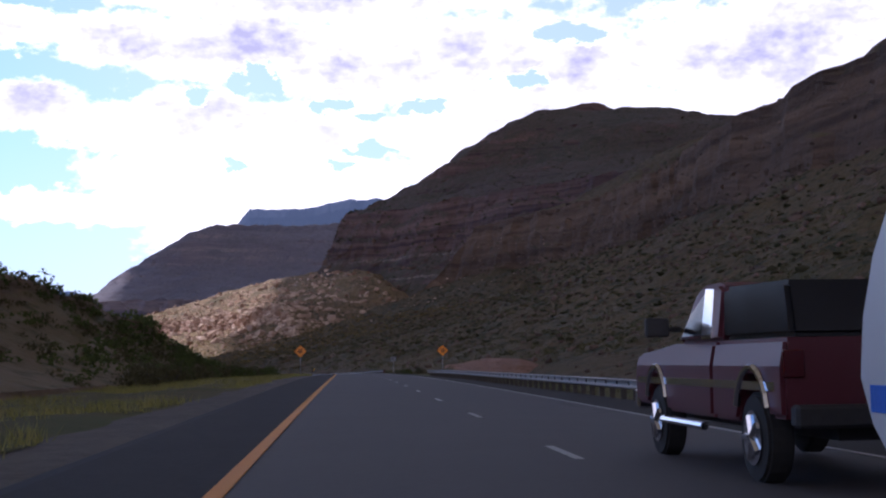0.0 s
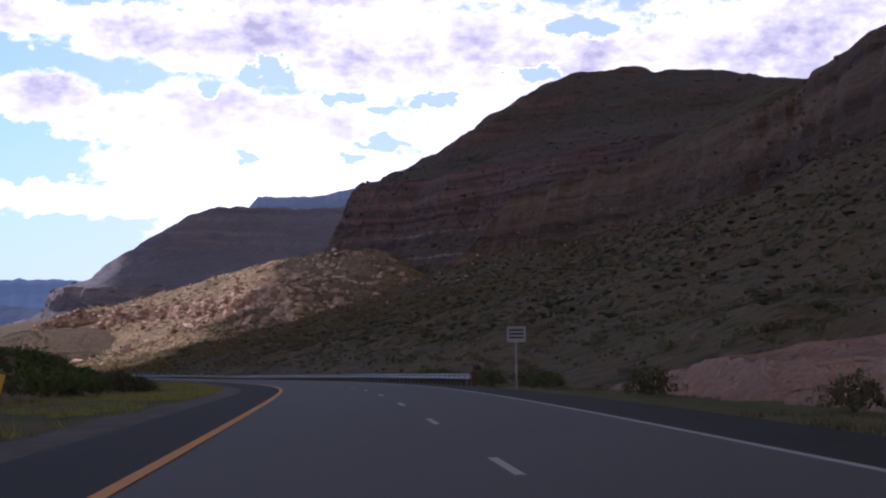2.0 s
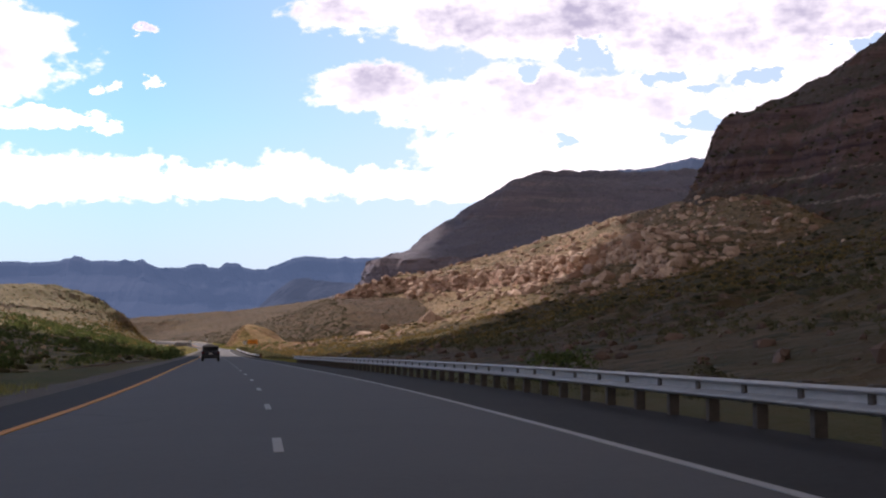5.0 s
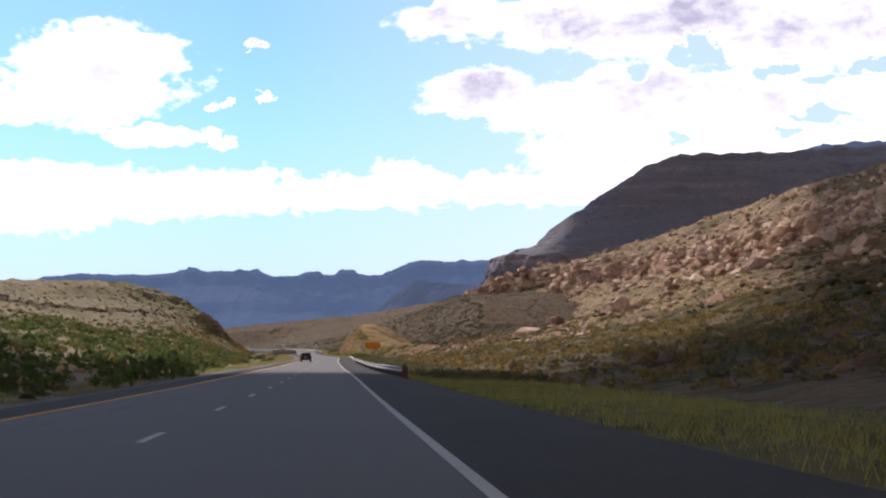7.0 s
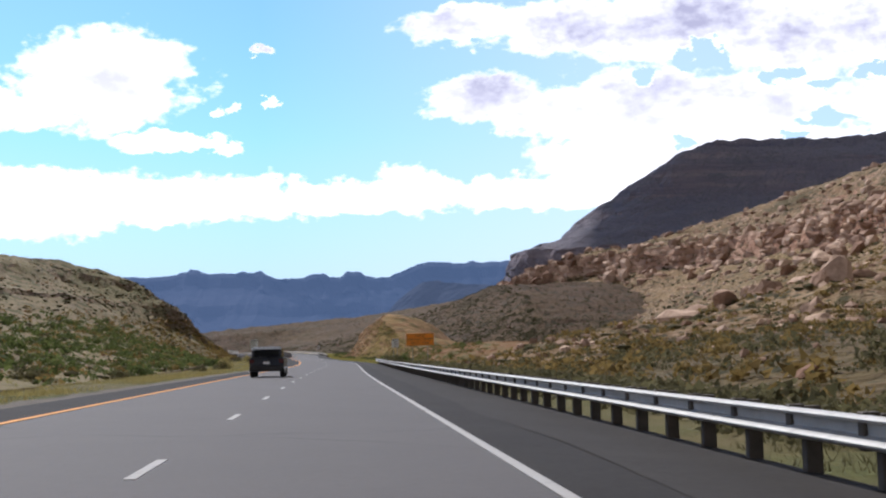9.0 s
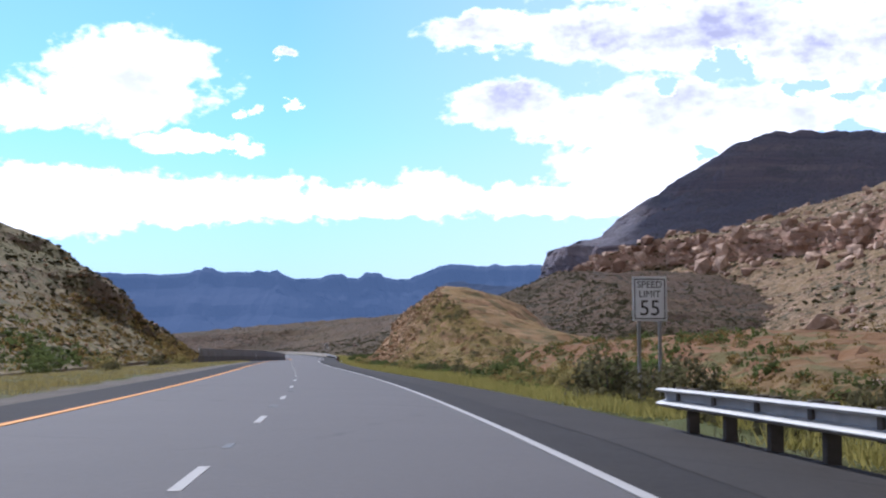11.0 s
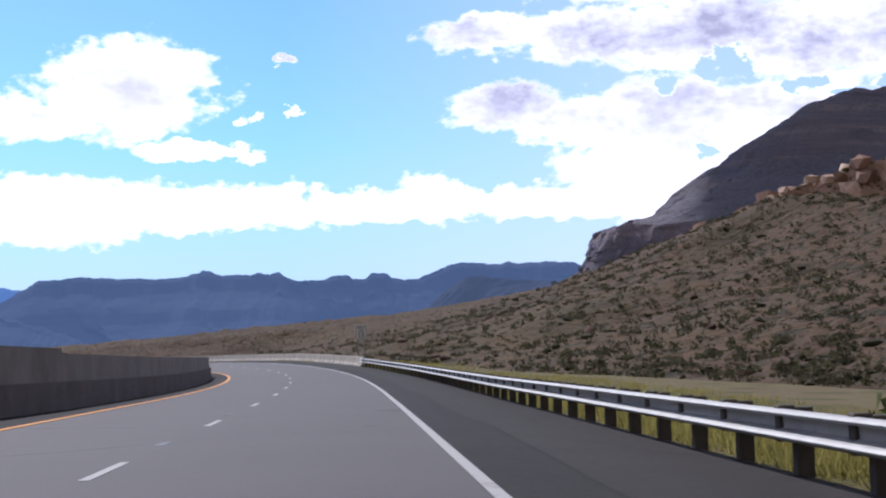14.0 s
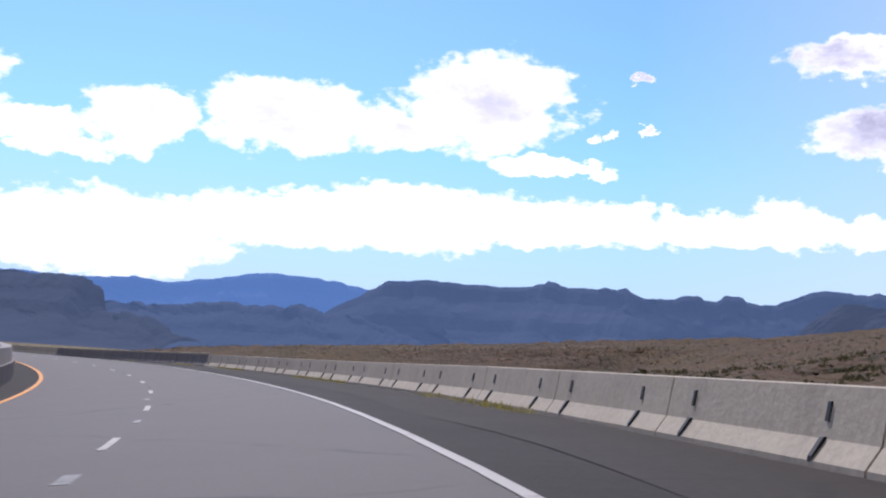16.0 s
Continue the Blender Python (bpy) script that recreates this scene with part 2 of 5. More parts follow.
M_BROWN = slope_material("brown_scrub_slope", (0.080, 0.050, 0.034), (0.086, 0.060, 0.028), (0.110, 0.072, 0.048), (0.066, 0.046, 0.033), (0.036, 0.032, 0.018), scrub=0.85, relief=0.9)
M_DIRT = slope_material("pinkish_dirt", (0.30, 0.18, 0.135), (0.26, 0.15, 0.11), (0.33, 0.21, 0.16), (0.28, 0.17, 0.12), (0.10, 0.09, 0.05), scrub=0.2)
M_LEFT = slope_material("scrub_hill_soil", (0.200, 0.155, 0.098), (0.172, 0.152, 0.068), (0.27, 0.20, 0.14), (0.18, 0.13, 0.092), (0.090, 0.092, 0.044), scrub=0.75, relief=0.7)


# Bluish base colours already hold part of the distance haze.
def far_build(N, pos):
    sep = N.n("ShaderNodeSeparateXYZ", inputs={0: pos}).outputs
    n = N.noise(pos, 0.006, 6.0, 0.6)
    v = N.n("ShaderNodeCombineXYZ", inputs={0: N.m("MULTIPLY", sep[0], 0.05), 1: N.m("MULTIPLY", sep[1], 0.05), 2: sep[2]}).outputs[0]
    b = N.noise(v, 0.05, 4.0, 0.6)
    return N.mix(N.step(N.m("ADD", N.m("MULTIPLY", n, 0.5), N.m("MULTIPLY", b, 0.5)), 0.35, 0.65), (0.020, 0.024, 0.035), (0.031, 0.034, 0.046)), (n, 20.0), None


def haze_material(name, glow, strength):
    """Far rock, a distance backdrop: kilometres of hazy air painted as faint blue glow."""
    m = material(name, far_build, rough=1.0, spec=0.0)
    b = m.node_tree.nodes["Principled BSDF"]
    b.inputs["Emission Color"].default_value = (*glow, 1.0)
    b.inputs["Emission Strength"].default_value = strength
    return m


M_FAR = haze_material("distant_haze_glow_rock", (0.084, 0.138, 0.256), 0.66)
M_BACK = haze_material("haze_glow_mesa_rock", (0.10, 0.14, 0.23), 0.50)
M_FARTHER = haze_material("farthest_haze_glow_rock", (0.13, 0.27, 0.60), 0.68)


def asphalt(name, c0, c1, streak, spec=0.35, rough=0.85):
    def build(N, pos):
        fine = N.noise(pos, 22.0, 4.0, 0.7)
        mid = N.noise(pos, 0.9, 5.0, 0.6)
        big = N.noise(pos, 0.06, 4.0, 0.6)
        f = N.m("ADD", N.m("ADD", N.m("MULTIPLY", fine, 0.42), N.m("MULTIPLY", mid, 0.24)), N.m("MULTIPLY", big, 0.19))
        col = N.mix(N.step(f, 0.30, 0.56), c0, c1)
        crack = N.n("ShaderNodeTexVoronoi", feature="DISTANCE_TO_EDGE", inputs={"Vector": N.vm("ADD", pos, N.vm("SCALE", N.noise(pos, 0.5, 3.0, out=1))), "Scale": 0.11}).outputs[0]
        line = N.m("MULTIPLY", N.step(crack, 0.006, 0.002), N.step(mid, 0.45, 0.6, 0.0, streak))
        return N.mix(line, col, (0.015, 0.015, 0.015)), (fine, 0.003), rough
    return material(name, build, spec=spec)


M_ROAD = asphalt("worn_grey_asphalt", (0.049, 0.0435, 0.0440), (0.069, 0.0605, 0.0610), 0.7, spec=0.35, rough=0.83)
M_SHOULDER = asphalt("dark_shoulder_asphalt", (0.019, 0.0172, 0.0165), (0.036, 0.0325, 0.0305), 0.3, spec=0.08)

M_DUST = asphalt("dusty_sunlit_brown_asphalt", (0.026, 0.0235, 0.0215), (0.046, 0.041, 0.0375), 0.3, spec=0.08)


def paint(name, col):
    def build(N, pos):
        n = N.noise(pos, 9.0, 5.0, 0.75)
        n2 = N.noise(pos, 0.7, 3.0, 0.6)
        worn = N.step(N.m("ADD", N.m("MULTIPLY", n, 0.7), N.m("MULTIPLY", n2, 0.3)), 0.56, 0.70, 0.0, 0.8)
        return N.mix(worn, col, (0.10, 0.092, 0.092)), (n, 0.002), None
    return material(name, build, rough=0.75)


M_YELLOW = paint("worn_yellow_paint", (0.62, 0.25, 0.02))
M_WHITE = paint("worn_white_paint", (0.32, 0.31, 0.302))


def ground_build(N, pos):
    big = N.noise(pos, 0.02, 4.0, 0.6)
    mid = N.noise(pos, 0.25, 6.0, 0.7)
    fine = N.noise(pos, 2.5, 5.0, 0.7)
    c = N.mix(N.step(N.m("ADD", N.m("MULTIPLY", big, 0.5), N.m("MULTIPLY", mid, 0.5)), 0.40, 0.60), (0.125, 0.092, 0.058), (0.125, 0.110, 0.046))
    c = N.mix(N.step(fine, 0.45, 0.75, 0.0, 0.6), c, (0.18, 0.14, 0.09))
    vor = N.n("ShaderNodeTexVoronoi", inputs={"Vector": N.vm("ADD", pos, N.vm("SCALE", N.noise(pos, 1.2, 2.0, out=1))), "Scale": 0.5}).outputs[0]
    c = N.mix(N.step(N.m("ADD", vor, N.m("MULTIPLY", N.m("SUBTRACT", big, 0.5), 1.2)), 0.36, 0.2, 0.0, 0.8), c, (0.06, 0.07, 0.03))
    return c, (N.m("ADD", N.m("MULTIPLY", mid, 0.5), N.m("MULTIPLY", fine, 0.12)), 1.0), None


M_GROUND = material("desert_ground", ground_build, rough=0.95, spec=0.1)


def verge_build(N, pos):
    big = N.noise(pos, 0.06, 4.0, 0.6)
    mid = N.noise(pos, 0.8, 6.0, 0.7)
    fine = N.noise(pos, 9.0, 5.0, 0.7)
    c = N.mix(N.step(N.m("ADD", N.m("MULTIPLY", big, 0.6), N.m("MULTIPLY", mid, 0.4)), 0.42, 0.58), (0.125, 0.102, 0.046), (0.080, 0.092, 0.030))
    c = N.mix(N.step(fine, 0.5, 0.8, 0.0, 0.5), c, (0.16, 0.132, 0.078))
    return c, (N.m("ADD", N.m("MULTIPLY", mid, 0.2), N.m("MULTIPLY", fine, 0.06)), 1.0), None


M_VERGE = material("dry_grass_verge", verge_build, rough=0.95, spec=0.1)


def gravel_build(N, pos):
    mid = N.noise(pos, 1.2, 5.0, 0.7)
    fine = N.noise(pos, 14.0, 5.0, 0.75)
    return N.mix(N.step(N.m("ADD", N.m("MULTIPLY", mid, 0.5), N.m("MULTIPLY", fine, 0.5)), 0.35, 0.65), (0.07, 0.062, 0.055), (0.16, 0.14, 0.115)), (fine, 0.02), None


M_GRAVEL = material("dark_gravel", gravel_build, rough=0.95, spec=0.15)


def concrete_build(N, pos):
    mid = N.noise(pos, 1.6, 5.0, 0.65)
    fine = N.noise(pos, 20.0, 4.0, 0.7)
    sep = N.n("ShaderNodeSeparateXYZ", inputs={0: pos}).outputs
    run = N.noise(N.n("ShaderNodeCombineXYZ", inputs={0: sep[0], 1: sep[1], 2: N.m("MULTIPLY", sep[2], 0.15)}).outputs[0], 4.0, 4.0, 0.7)
    c = N.mix(N.step(N.m("ADD", N.m("MULTIPLY", mid, 0.5), N.m("MULTIPLY", fine, 0.5)), 0.35, 0.65), (0.34, 0.305, 0.25), (0.45, 0.405, 0.335))
    return N.mix(N.step(run, 0.55, 0.72, 0.0, 0.65), c, (0.27, 0.24, 0.21)), (fine, 0.004), None


M_CONCRETE = material("weathered_concrete", concrete_build, rough=0.9, spec=0.2)
M_STEEL = plain("galvanised_steel", (0.40, 0.395, 0.385), rough=0.6, metal=0.15, var=0.25, scale=6.0)
M_POST = plain("dark_timber_post", (0.085, 0.072, 0.06), rough=0.9, var=0.4, scale=10.0)

# ---- the highway's line: curvature (per km), grade and bank (percent) every 50 m of survey from -50 m ----
CURVE = [-0.1, -0.074, 0.13, 0.146, 0.277, 1.809, 1.23, 1.405, 1.32, 1.046, -0.175, 0.147, -0.178, 0.254, -0.124, 0.076, -0.263, -0.031, 0.959, 0.423, -0.254, -0.112, -0.817, 0.458, 3.014, 2.83, 3.38, 3.14, 3.21, 3.005, 2.838, 2.706, 2.609, 2.545, 2.513]
GRADE = [-0.187, 0.123, -0.165, -0.732, -0.511, -1.536, -1.493, -1.441, -1.355, -0.97, -1.21, -1.211, -1.269, -0.824, -1.008, -0.506, -0.515, -0.534, 0.03, -0.086, -0.181, 0.061, -0.242, -0.303, 0.986, 0.45, -0.11, 0.0, -0.2, 0.05, 0.087, 0.067, 0.054, 0.046, 0.042]
BANK = [-1.52, -2, -3.02, -2.07, -0.02, 1.59, 2.15, 1.57, 1.12, 1.87, 0.93, 0.17, -0.53, -2.28, -3.05, -2.23, -1.33, -0.95, -0.89, -2.36, -2.55, -1.6, -0.84, 0.41, 3.54, 9.8, 10.2, 7.6, 1.8, 0.87, 0.42, 0.2, 0.1, 0.05, 0.03]
KN = np.arange(-50.0, 1651.0, 50.0)
SS = np.arange(-400.0, 1650.1, 5.0)
_k = np.interp(SS, KN, np.array(CURVE) * 1e-3, left=0.0)
_g = np.interp(SS, KN, np.array(GRADE) * 1e-2)


def _sum(v):
    out = np.concatenate([[0.0], np.cumsum((v[1:] + v[:-1]) / 2 * 5.0)])
    return out - np.interp(0.0, SS, out)


HEAD = _sum(_k)
CX, CY, CZ = _sum(-np.sin(HEAD)), _sum(np.cos(HEAD)), _sum(_g)


def line(s, right, up=0.0):
    """Points of the model beside the lane divider: s along, right across, up, in survey metres; arrays or numbers."""
    s, right, up = np.broadcast_arrays(np.asarray(s, float), np.asarray(right, float), np.asarray(up, float))
    a = np.interp(s, SS, HEAD)
    bank = np.interp(s, KN, np.array(BANK) * 1e-2)
    cut = np.clip(right, -9.0, 9.0)
    return K * np.stack([np.interp(s, SS, CX) + np.cos(a) * right, np.interp(s, SS, CY) + np.sin(a) * right,
                         np.interp(s, SS, CZ) + bank * cut + up], -1)


def place(s, right, up=0.0, turn=0.0):
    """Pose beside the road, its y axis along the road, turned by degrees to the left."""
    p = line(s, right, up)
    return pose(*p, 0, 0, math.degrees(np.interp(s, SS, HEAD)) + turn)


def mesh_object(name, verts, faces, mat, parent=None, smooth=False, label="", kind=""):
    me = bpy.data.meshes.new(name)
    me.from_pydata([tuple(v) for v in verts], [], faces)
    me.update()
    if smooth:
        me.polygons.foreach_set("use_smooth", [True] * len(me.polygons))
    me.materials.append(mat)
    ob = new(name, me)
    if parent is not None:
        ob.parent = parent
    return tagged(ob, label=label, kind=kind)


def grid(name, P, mat, parent=None, smooth=True, label="", kind="", flip=False):
    """A sheet from an array of points (rows, columns, 3)."""
    nu, nv = P.shape[:2]
    idx = np.arange(nu * nv).reshape(nu, nv)
    q = np.stack([idx[:-1, :-1], idx[:-1, 1:], idx[1:, 1:], idx[1:, :-1]], -1).reshape(-1, 4)
    if flip:
        q = q[:, ::-1]
    return mesh_object(name, P.reshape(-1, 3).tolist(), q.tolist(), mat, parent, smooth, label, kind)


def ribbon(name, s, profile, mat, **kw):
    """Sweep a cross-section [(right, up), ...] along the road."""
    s = np.asarray(s, float)
    P = np.stack([line(s, r, u) for r, u in profile], 1)
    return grid(name, P, mat, **kw)


def solid_ribbon(name, s, profile, mat, **kw):
    """Sweep a closed cross-section along the road, with end caps."""
    s = np.asarray(s, float)
    P = np.stack([line(s, r, u) for r, u in profile], 1)
    n, m = P.shape[:2]
    faces = [(i * m + j, i * m + (j + 1) % m, (i + 1) * m + (j + 1) % m, (i + 1) * m + j) for i in range(n - 1) for j in range(m)]
    faces += [tuple(range(m - 1, -1, -1)), tuple((n - 1) * m + j for j in range(m))]
    return mesh_object(name, P.reshape(-1, 3).tolist(), faces, mat, **kw)


ALL = np.arange(-390.0, 1645.0, 5.0)
tagged(ribbon("road", ALL, [(-3.75, 0.0), (-1.2, 0.012), (0.0, 0.018), (1.2, 0.012), (3.75, 0.0)], M_ROAD, smooth=False),
       "worn grey two-lane asphalt carriageway with patched cracks", "road", kind="structure")
tagged(ribbon("shoulder_right", ALL, [(3.75, -0.004), (5.6, -0.06), (7.0, -0.13), (7.3, -0.22)], M_SHOULDER, smooth=False),
       "dark asphalt shoulder beside the white edge line", "road shoulder", kind="structure")
# Dusty brown strip, laid only on the sunlit stretch to lighten its shoulder.
SUNNY = np.arange(565.0, 1645.0, 2.5)
edge_wave = 0.25 * np.array([noise.noise(Vector((q / 9.0, 4.0, 0.0))) + 0.6 * noise.noise(Vector((q / 2.5, 8.0, 0.0))) for q in SUNNY])
tagged(grid("shoulder_dust", np.stack([line(SUNNY, r, u) for r, u in ((4.75 + edge_wave, -0.0285), (5.6 + 0 * edge_wave, -0.055), (6.95 + 0 * edge_wave, -0.1225))], 1), M_DUST, smooth=False),
       "brownish worn asphalt with dust, lightening the sunlit outer shoulder", "road shoulder", kind="structure")
tagged(ribbon("shoulder_left", ALL, [(-5.9, -0.12), (-5.5, -0.03), (-3.75, -0.004)], M_SHOULDER, smooth=False),
       "dark narrow asphalt shoulder beside the yellow line", "road shoulder", kind="structure")


VS = np.arange(-390.0, 1645.0, 2.5)


def verge(name, offsets, side, mat, amp, label, seed):
    rng = np.random.RandomState(seed)
    P = np.stack([line(VS, side * r, (-0.20 if side > 0 else -0.12) - 0.045 * (r - abs(offsets[0])) - (0.08 if i == 0 else 0.0)) for i, r in enumerate(offsets)], 1)
    bumpy = rng.rand(*P.shape[:2]) - 0.5
    P[:, 1:, 2] += K * amp * bumpy[:, 1:] * 2
    return tagged(grid(name, P, mat, flip=side < 0), label, "verge", kind="structure")


verge("gravel_verge_left", [5.7, 6.3, 7.0, 7.6], -1, M_GRAVEL, 0.03, "strip of dark gravel beyond the left shoulder", 3)
verge("verge_left", [7.4, 9.0, 11.0, 13.0, 15.5, 18.0], -1, M_VERGE, 0.16, "strip of dry yellow-green grass beside the road", 4)
verge("verge_right", [7.2, 8.2, 9.5, 11.0, 13.0, 15.0, 17.0], 1, M_VERGE, 0.14, "strip of dry yellow-green grass beside the road", 5)
tagged(solid_ribbon("yellow_line", ALL, [(-3.77, 0.004), (-3.77, 0.012), (-3.61, 0.013), (-3.61, 0.005)], M_YELLOW), "worn solid yellow edge line painted on asphalt", "lane line", kind="structure")
tagged(solid_ribbon("white_line", ALL, [(3.60, 0.005), (3.60, 0.013), (3.73, 0.012), (3.73, 0.004)], M_WHITE), "worn solid white edge line painted on asphalt", "lane line", kind="structure")
# lane dashes: stations at which the count of paint cycles is known
DASH_AT = [-19.7, -8.9, 65.5, 76.9, 101.4, 112.4, 144.2, 164.3, 186.4, 196.3, 388.1, 397.8, 619.2, 629.1, 843.3, 853.1, 996.5, 1006.3, 1118.6, 1128.9, 1240.2, 1510.6]
DASH_NO = [0, 1, 8, 9, 11, 12, 15, 17, 19, 20, 38, 39, 60, 61, 81, 82, 96, 97, 108, 109, 120, 146]


def dash_station(i):
    return np.interp(i, DASH_NO, DASH_AT) + min(i, 0) * 10.8


for i in range(-4, 146):
    s0 = dash_station(i) - 1.1
    d = solid_ribbon("lane_dash", np.linspace(s0, s0 + 2.2, 5), [(-0.055, 0.016), (-0.055, 0.024), (0.055, 0.024), (0.055, 0.016)], M_WHITE)
    tagged(d, "worn white lane dash painted on asphalt", "lane dash", "lane dashes")

# ---- land: the ground sheet and the mountains (survey metres, scaled by K) ----
def fbm(x, y, z, scale, octaves=5, seed=0.0):
    out = np.empty(x.shape)
    for i in np.ndindex(x.shape):
        out[i] = noise.fractal((x[i] / scale + seed, y[i] / scale - seed, z[i] / scale), 0.9, 2.1, octaves, noise_basis="PERLIN_ORIGINAL")
    return out


gx = np.concatenate([np.linspace(-16000, -1600, 13)[:-1], np.linspace(-1600, -600, 21)[:-1], np.linspace(-600, 260, 87)[:-1], np.linspace(260, 1500, 21)[:-1], np.linspace(1500, 12000, 10)])
gy = np.concatenate([np.linspace(-6000, -500, 8)[:-1], np.linspace(-500, 1500, 161)[:-1], np.linspace(1500, 3500, 41)[:-1], np.linspace(3500, 11000, 14)])
GX, GY = np.meshgrid(gx, gy, indexing="ij")


def road_near(x, y):
    """Nearest station of the road, signed offset to the right."""
    d2 = (x[..., None] - CX) ** 2 + (y[..., None] - CY) ** 2
    j = d2.argmin(-1)
    a = HEAD[j]
    r = np.cos(a) * (x - CX[j]) + np.sin(a) * (y - CY[j])
    return j, r, np.sqrt(d2.min(-1))


J, RR, DD = road_near(GX, GY)
base = CZ[J] - 0.75
drop = np.clip((DD - 14.0) / 120.0, 0, 1)
base = base - 2.2 * drop * (RR > 0) - 0.8 * drop * (RR < 0)
roll = fbm(GX, GY, GX * 0, 90.0, 4, 3.0)
base = base + roll * 1.6 * np.clip((DD - 16.0) / 60.0, 0, 1)
far = np.clip((DD - 500) / 3000, 0, 1)
base = base * (1 - far) - 12.0 * far
G = K * np.stack([GX, GY, base], -1)
tagged(grid("ground", G, M_GROUND, flip=True), "dry desert ground with sparse green scrub", "ground", kind="structure")


def smooth_rows(rows, n):
    """Catmull-Rom through rows of numbers."""
    a = np.array(rows, float)
    a = np.vstack([2 * a[0] - a[1], a, 2 * a[-1] - a[-2]])
    u = np.linspace(0, len(rows) - 1 - 1e-6, n)
    i = u.astype(int)
    t = (u - i)[:, None]
    p0, p1, p2, p3 = a[i], a[i + 1], a[i + 2], a[i + 3]
    return 0.5 * (2 * p1 + (p2 - p0) * t + (2 * p0 - 5 * p1 + 4 * p2 - p3) * t ** 2 + (3 * p1 - p0 - 3 * p2 + p3) * t ** 3)


SURFACES = {}


def massif(key, rows, shape, mat, label, nu, rough, seed, category="mountain", sink=10.0, back=0.5, gully=1.0, strata=0.0, talus=None, lean=0.3, grit=1.0, smooth=False):
    """A mountain flank lofted across stations.

    rows: (foot x, y, z, shelf x, y, crest x, y, z). The shelf is the foot of the cliff band, at height talus[0]; the band rises to talus[1].
    shape: how many sheets of points on apron, cliff and upper slope."""
    a, b = np.array(rows[:2], float), np.array(rows[-2:], float)
    first, last = a[0] + (a[0] - a[1]) * 0.35, b[1] + (b[1] - b[0]) * 0.35
    for r in (first, last):
        r[2] -= sink * 0.5
        r[7] = r[2] - 0.5
    st = smooth_rows([tuple(first)] + list(rows) + [tuple(last)], nu)
    na, nc, nu2 = shape
    foot, shelf, crest = st[:, 0:3], np.column_stack([st[:, 3:5], np.full(nu, 0.0)]), st[:, 5:8]
    lo, hi = talus
    shelf[:, 2] = np.minimum(lo, foot[:, 2] + (crest[:, 2] - foot[:, 2]) * 0.62)
    out = crest[:, :2] - shelf[:, :2]
    out = out / (np.linalg.norm(out, axis=1)[:, None] + 1e-6)
    lip = shelf.copy()
    rise = np.minimum(hi - lo, np.maximum(crest[:, 2] - shelf[:, 2], 0.5) * 0.85)
    lip[:, :2] += out * (lean * rise)[:, None]
    lip[:, 2] += rise
    cols, steep = [], []
    skirt = foot.copy()
    skirt[:, :2] -= (shelf[:, :2] - foot[:, :2]) / (np.linalg.norm(shelf[:, :2] - foot[:, :2], axis=1)[:, None] + 1e-6) * 1.5
    cols.append(skirt)
    steep.append(0.0)
    for t in np.linspace(0, 1, na, endpoint=False):       # apron: concave talus
        p = foot + (shelf - foot) * t
        p[:, 2] = foot[:, 2] + (shelf[:, 2] - foot[:, 2]) * (0.55 * t + 0.45 * t * t)
        cols.append(p)
        steep.append(min(1.0, t / 0.15))
    for t in np.linspace(0, 1, nc, endpoint=False):       # cliff band
        p = shelf + (lip - shelf) * t
        cols.append(p)
        steep.append(1.0)
    for t in np.linspace(0, 1, nu2):                      # bench, then upper slope to the rim
        p = lip + (crest - lip) * t
        p[:, 2] = lip[:, 2] + (crest[:, 2] - lip[:, 2]) * (0.85 * t ** 1.15 + 0.15 * min(1, max(0, (t - 0.55) / 0.2)) if t < 1 else 1.0)
        cols.append(p)
        steep.append(1.0)
    away = crest[:, :2] - foot[:, :2]
    dist = np.linalg.norm(away, axis=1)[:, None]
    away = away / (dist + 1e-6)
    for t in np.linspace(0, 1, 9)[1:]:                    # far side
        p = crest.copy()
        p[:, :2] += away * dist * back * t
        p[:, 2] = crest[:, 2] - (crest[:, 2] - foot[:, 2] + sink) * t ** 2.2
        cols.append(p)
        steep.append(1.0)
    P = np.stack(cols, 1)
    X, Y, Z = P[..., 0], P[..., 1], P[..., 2]
    w = np.array(steep)[None, :]
    big = fbm(X, Y, Z * 0.2, rough * 6, 4, seed)
    med = fbm(X, Y, Z * 0.6, rough * 1.5, 5, seed + 7)
    fin = fbm(X, Y, Z, rough * 0.45, 3, seed + 13)
    push = (big * rough * 1.1 * gully + med * rough * 0.5 * grit + fin * rough * 0.12 * grit) * w
    X = X + away[:, None, 0] * push
    Y = Y + away[:, None, 1] * push
    Z = Z + (med * rough * 0.22 + fin * rough * 0.10) * w
    if strata > 0:
        ph = Z / strata + big * 0.4
        Z = Z + w * strata * 0.09 * np.sin(2 * math.pi * ph) * (0.5 + np.clip(med, -0.5, 1.0))
    Z[:, 0] -= sink
    Q = K * np.stack([X, Y, Z], -1)
    SURFACES[key] = Q
    return tagged(grid("mountain" if category == "mountain" else "hill", Q, mat, smooth=smooth), label, category)


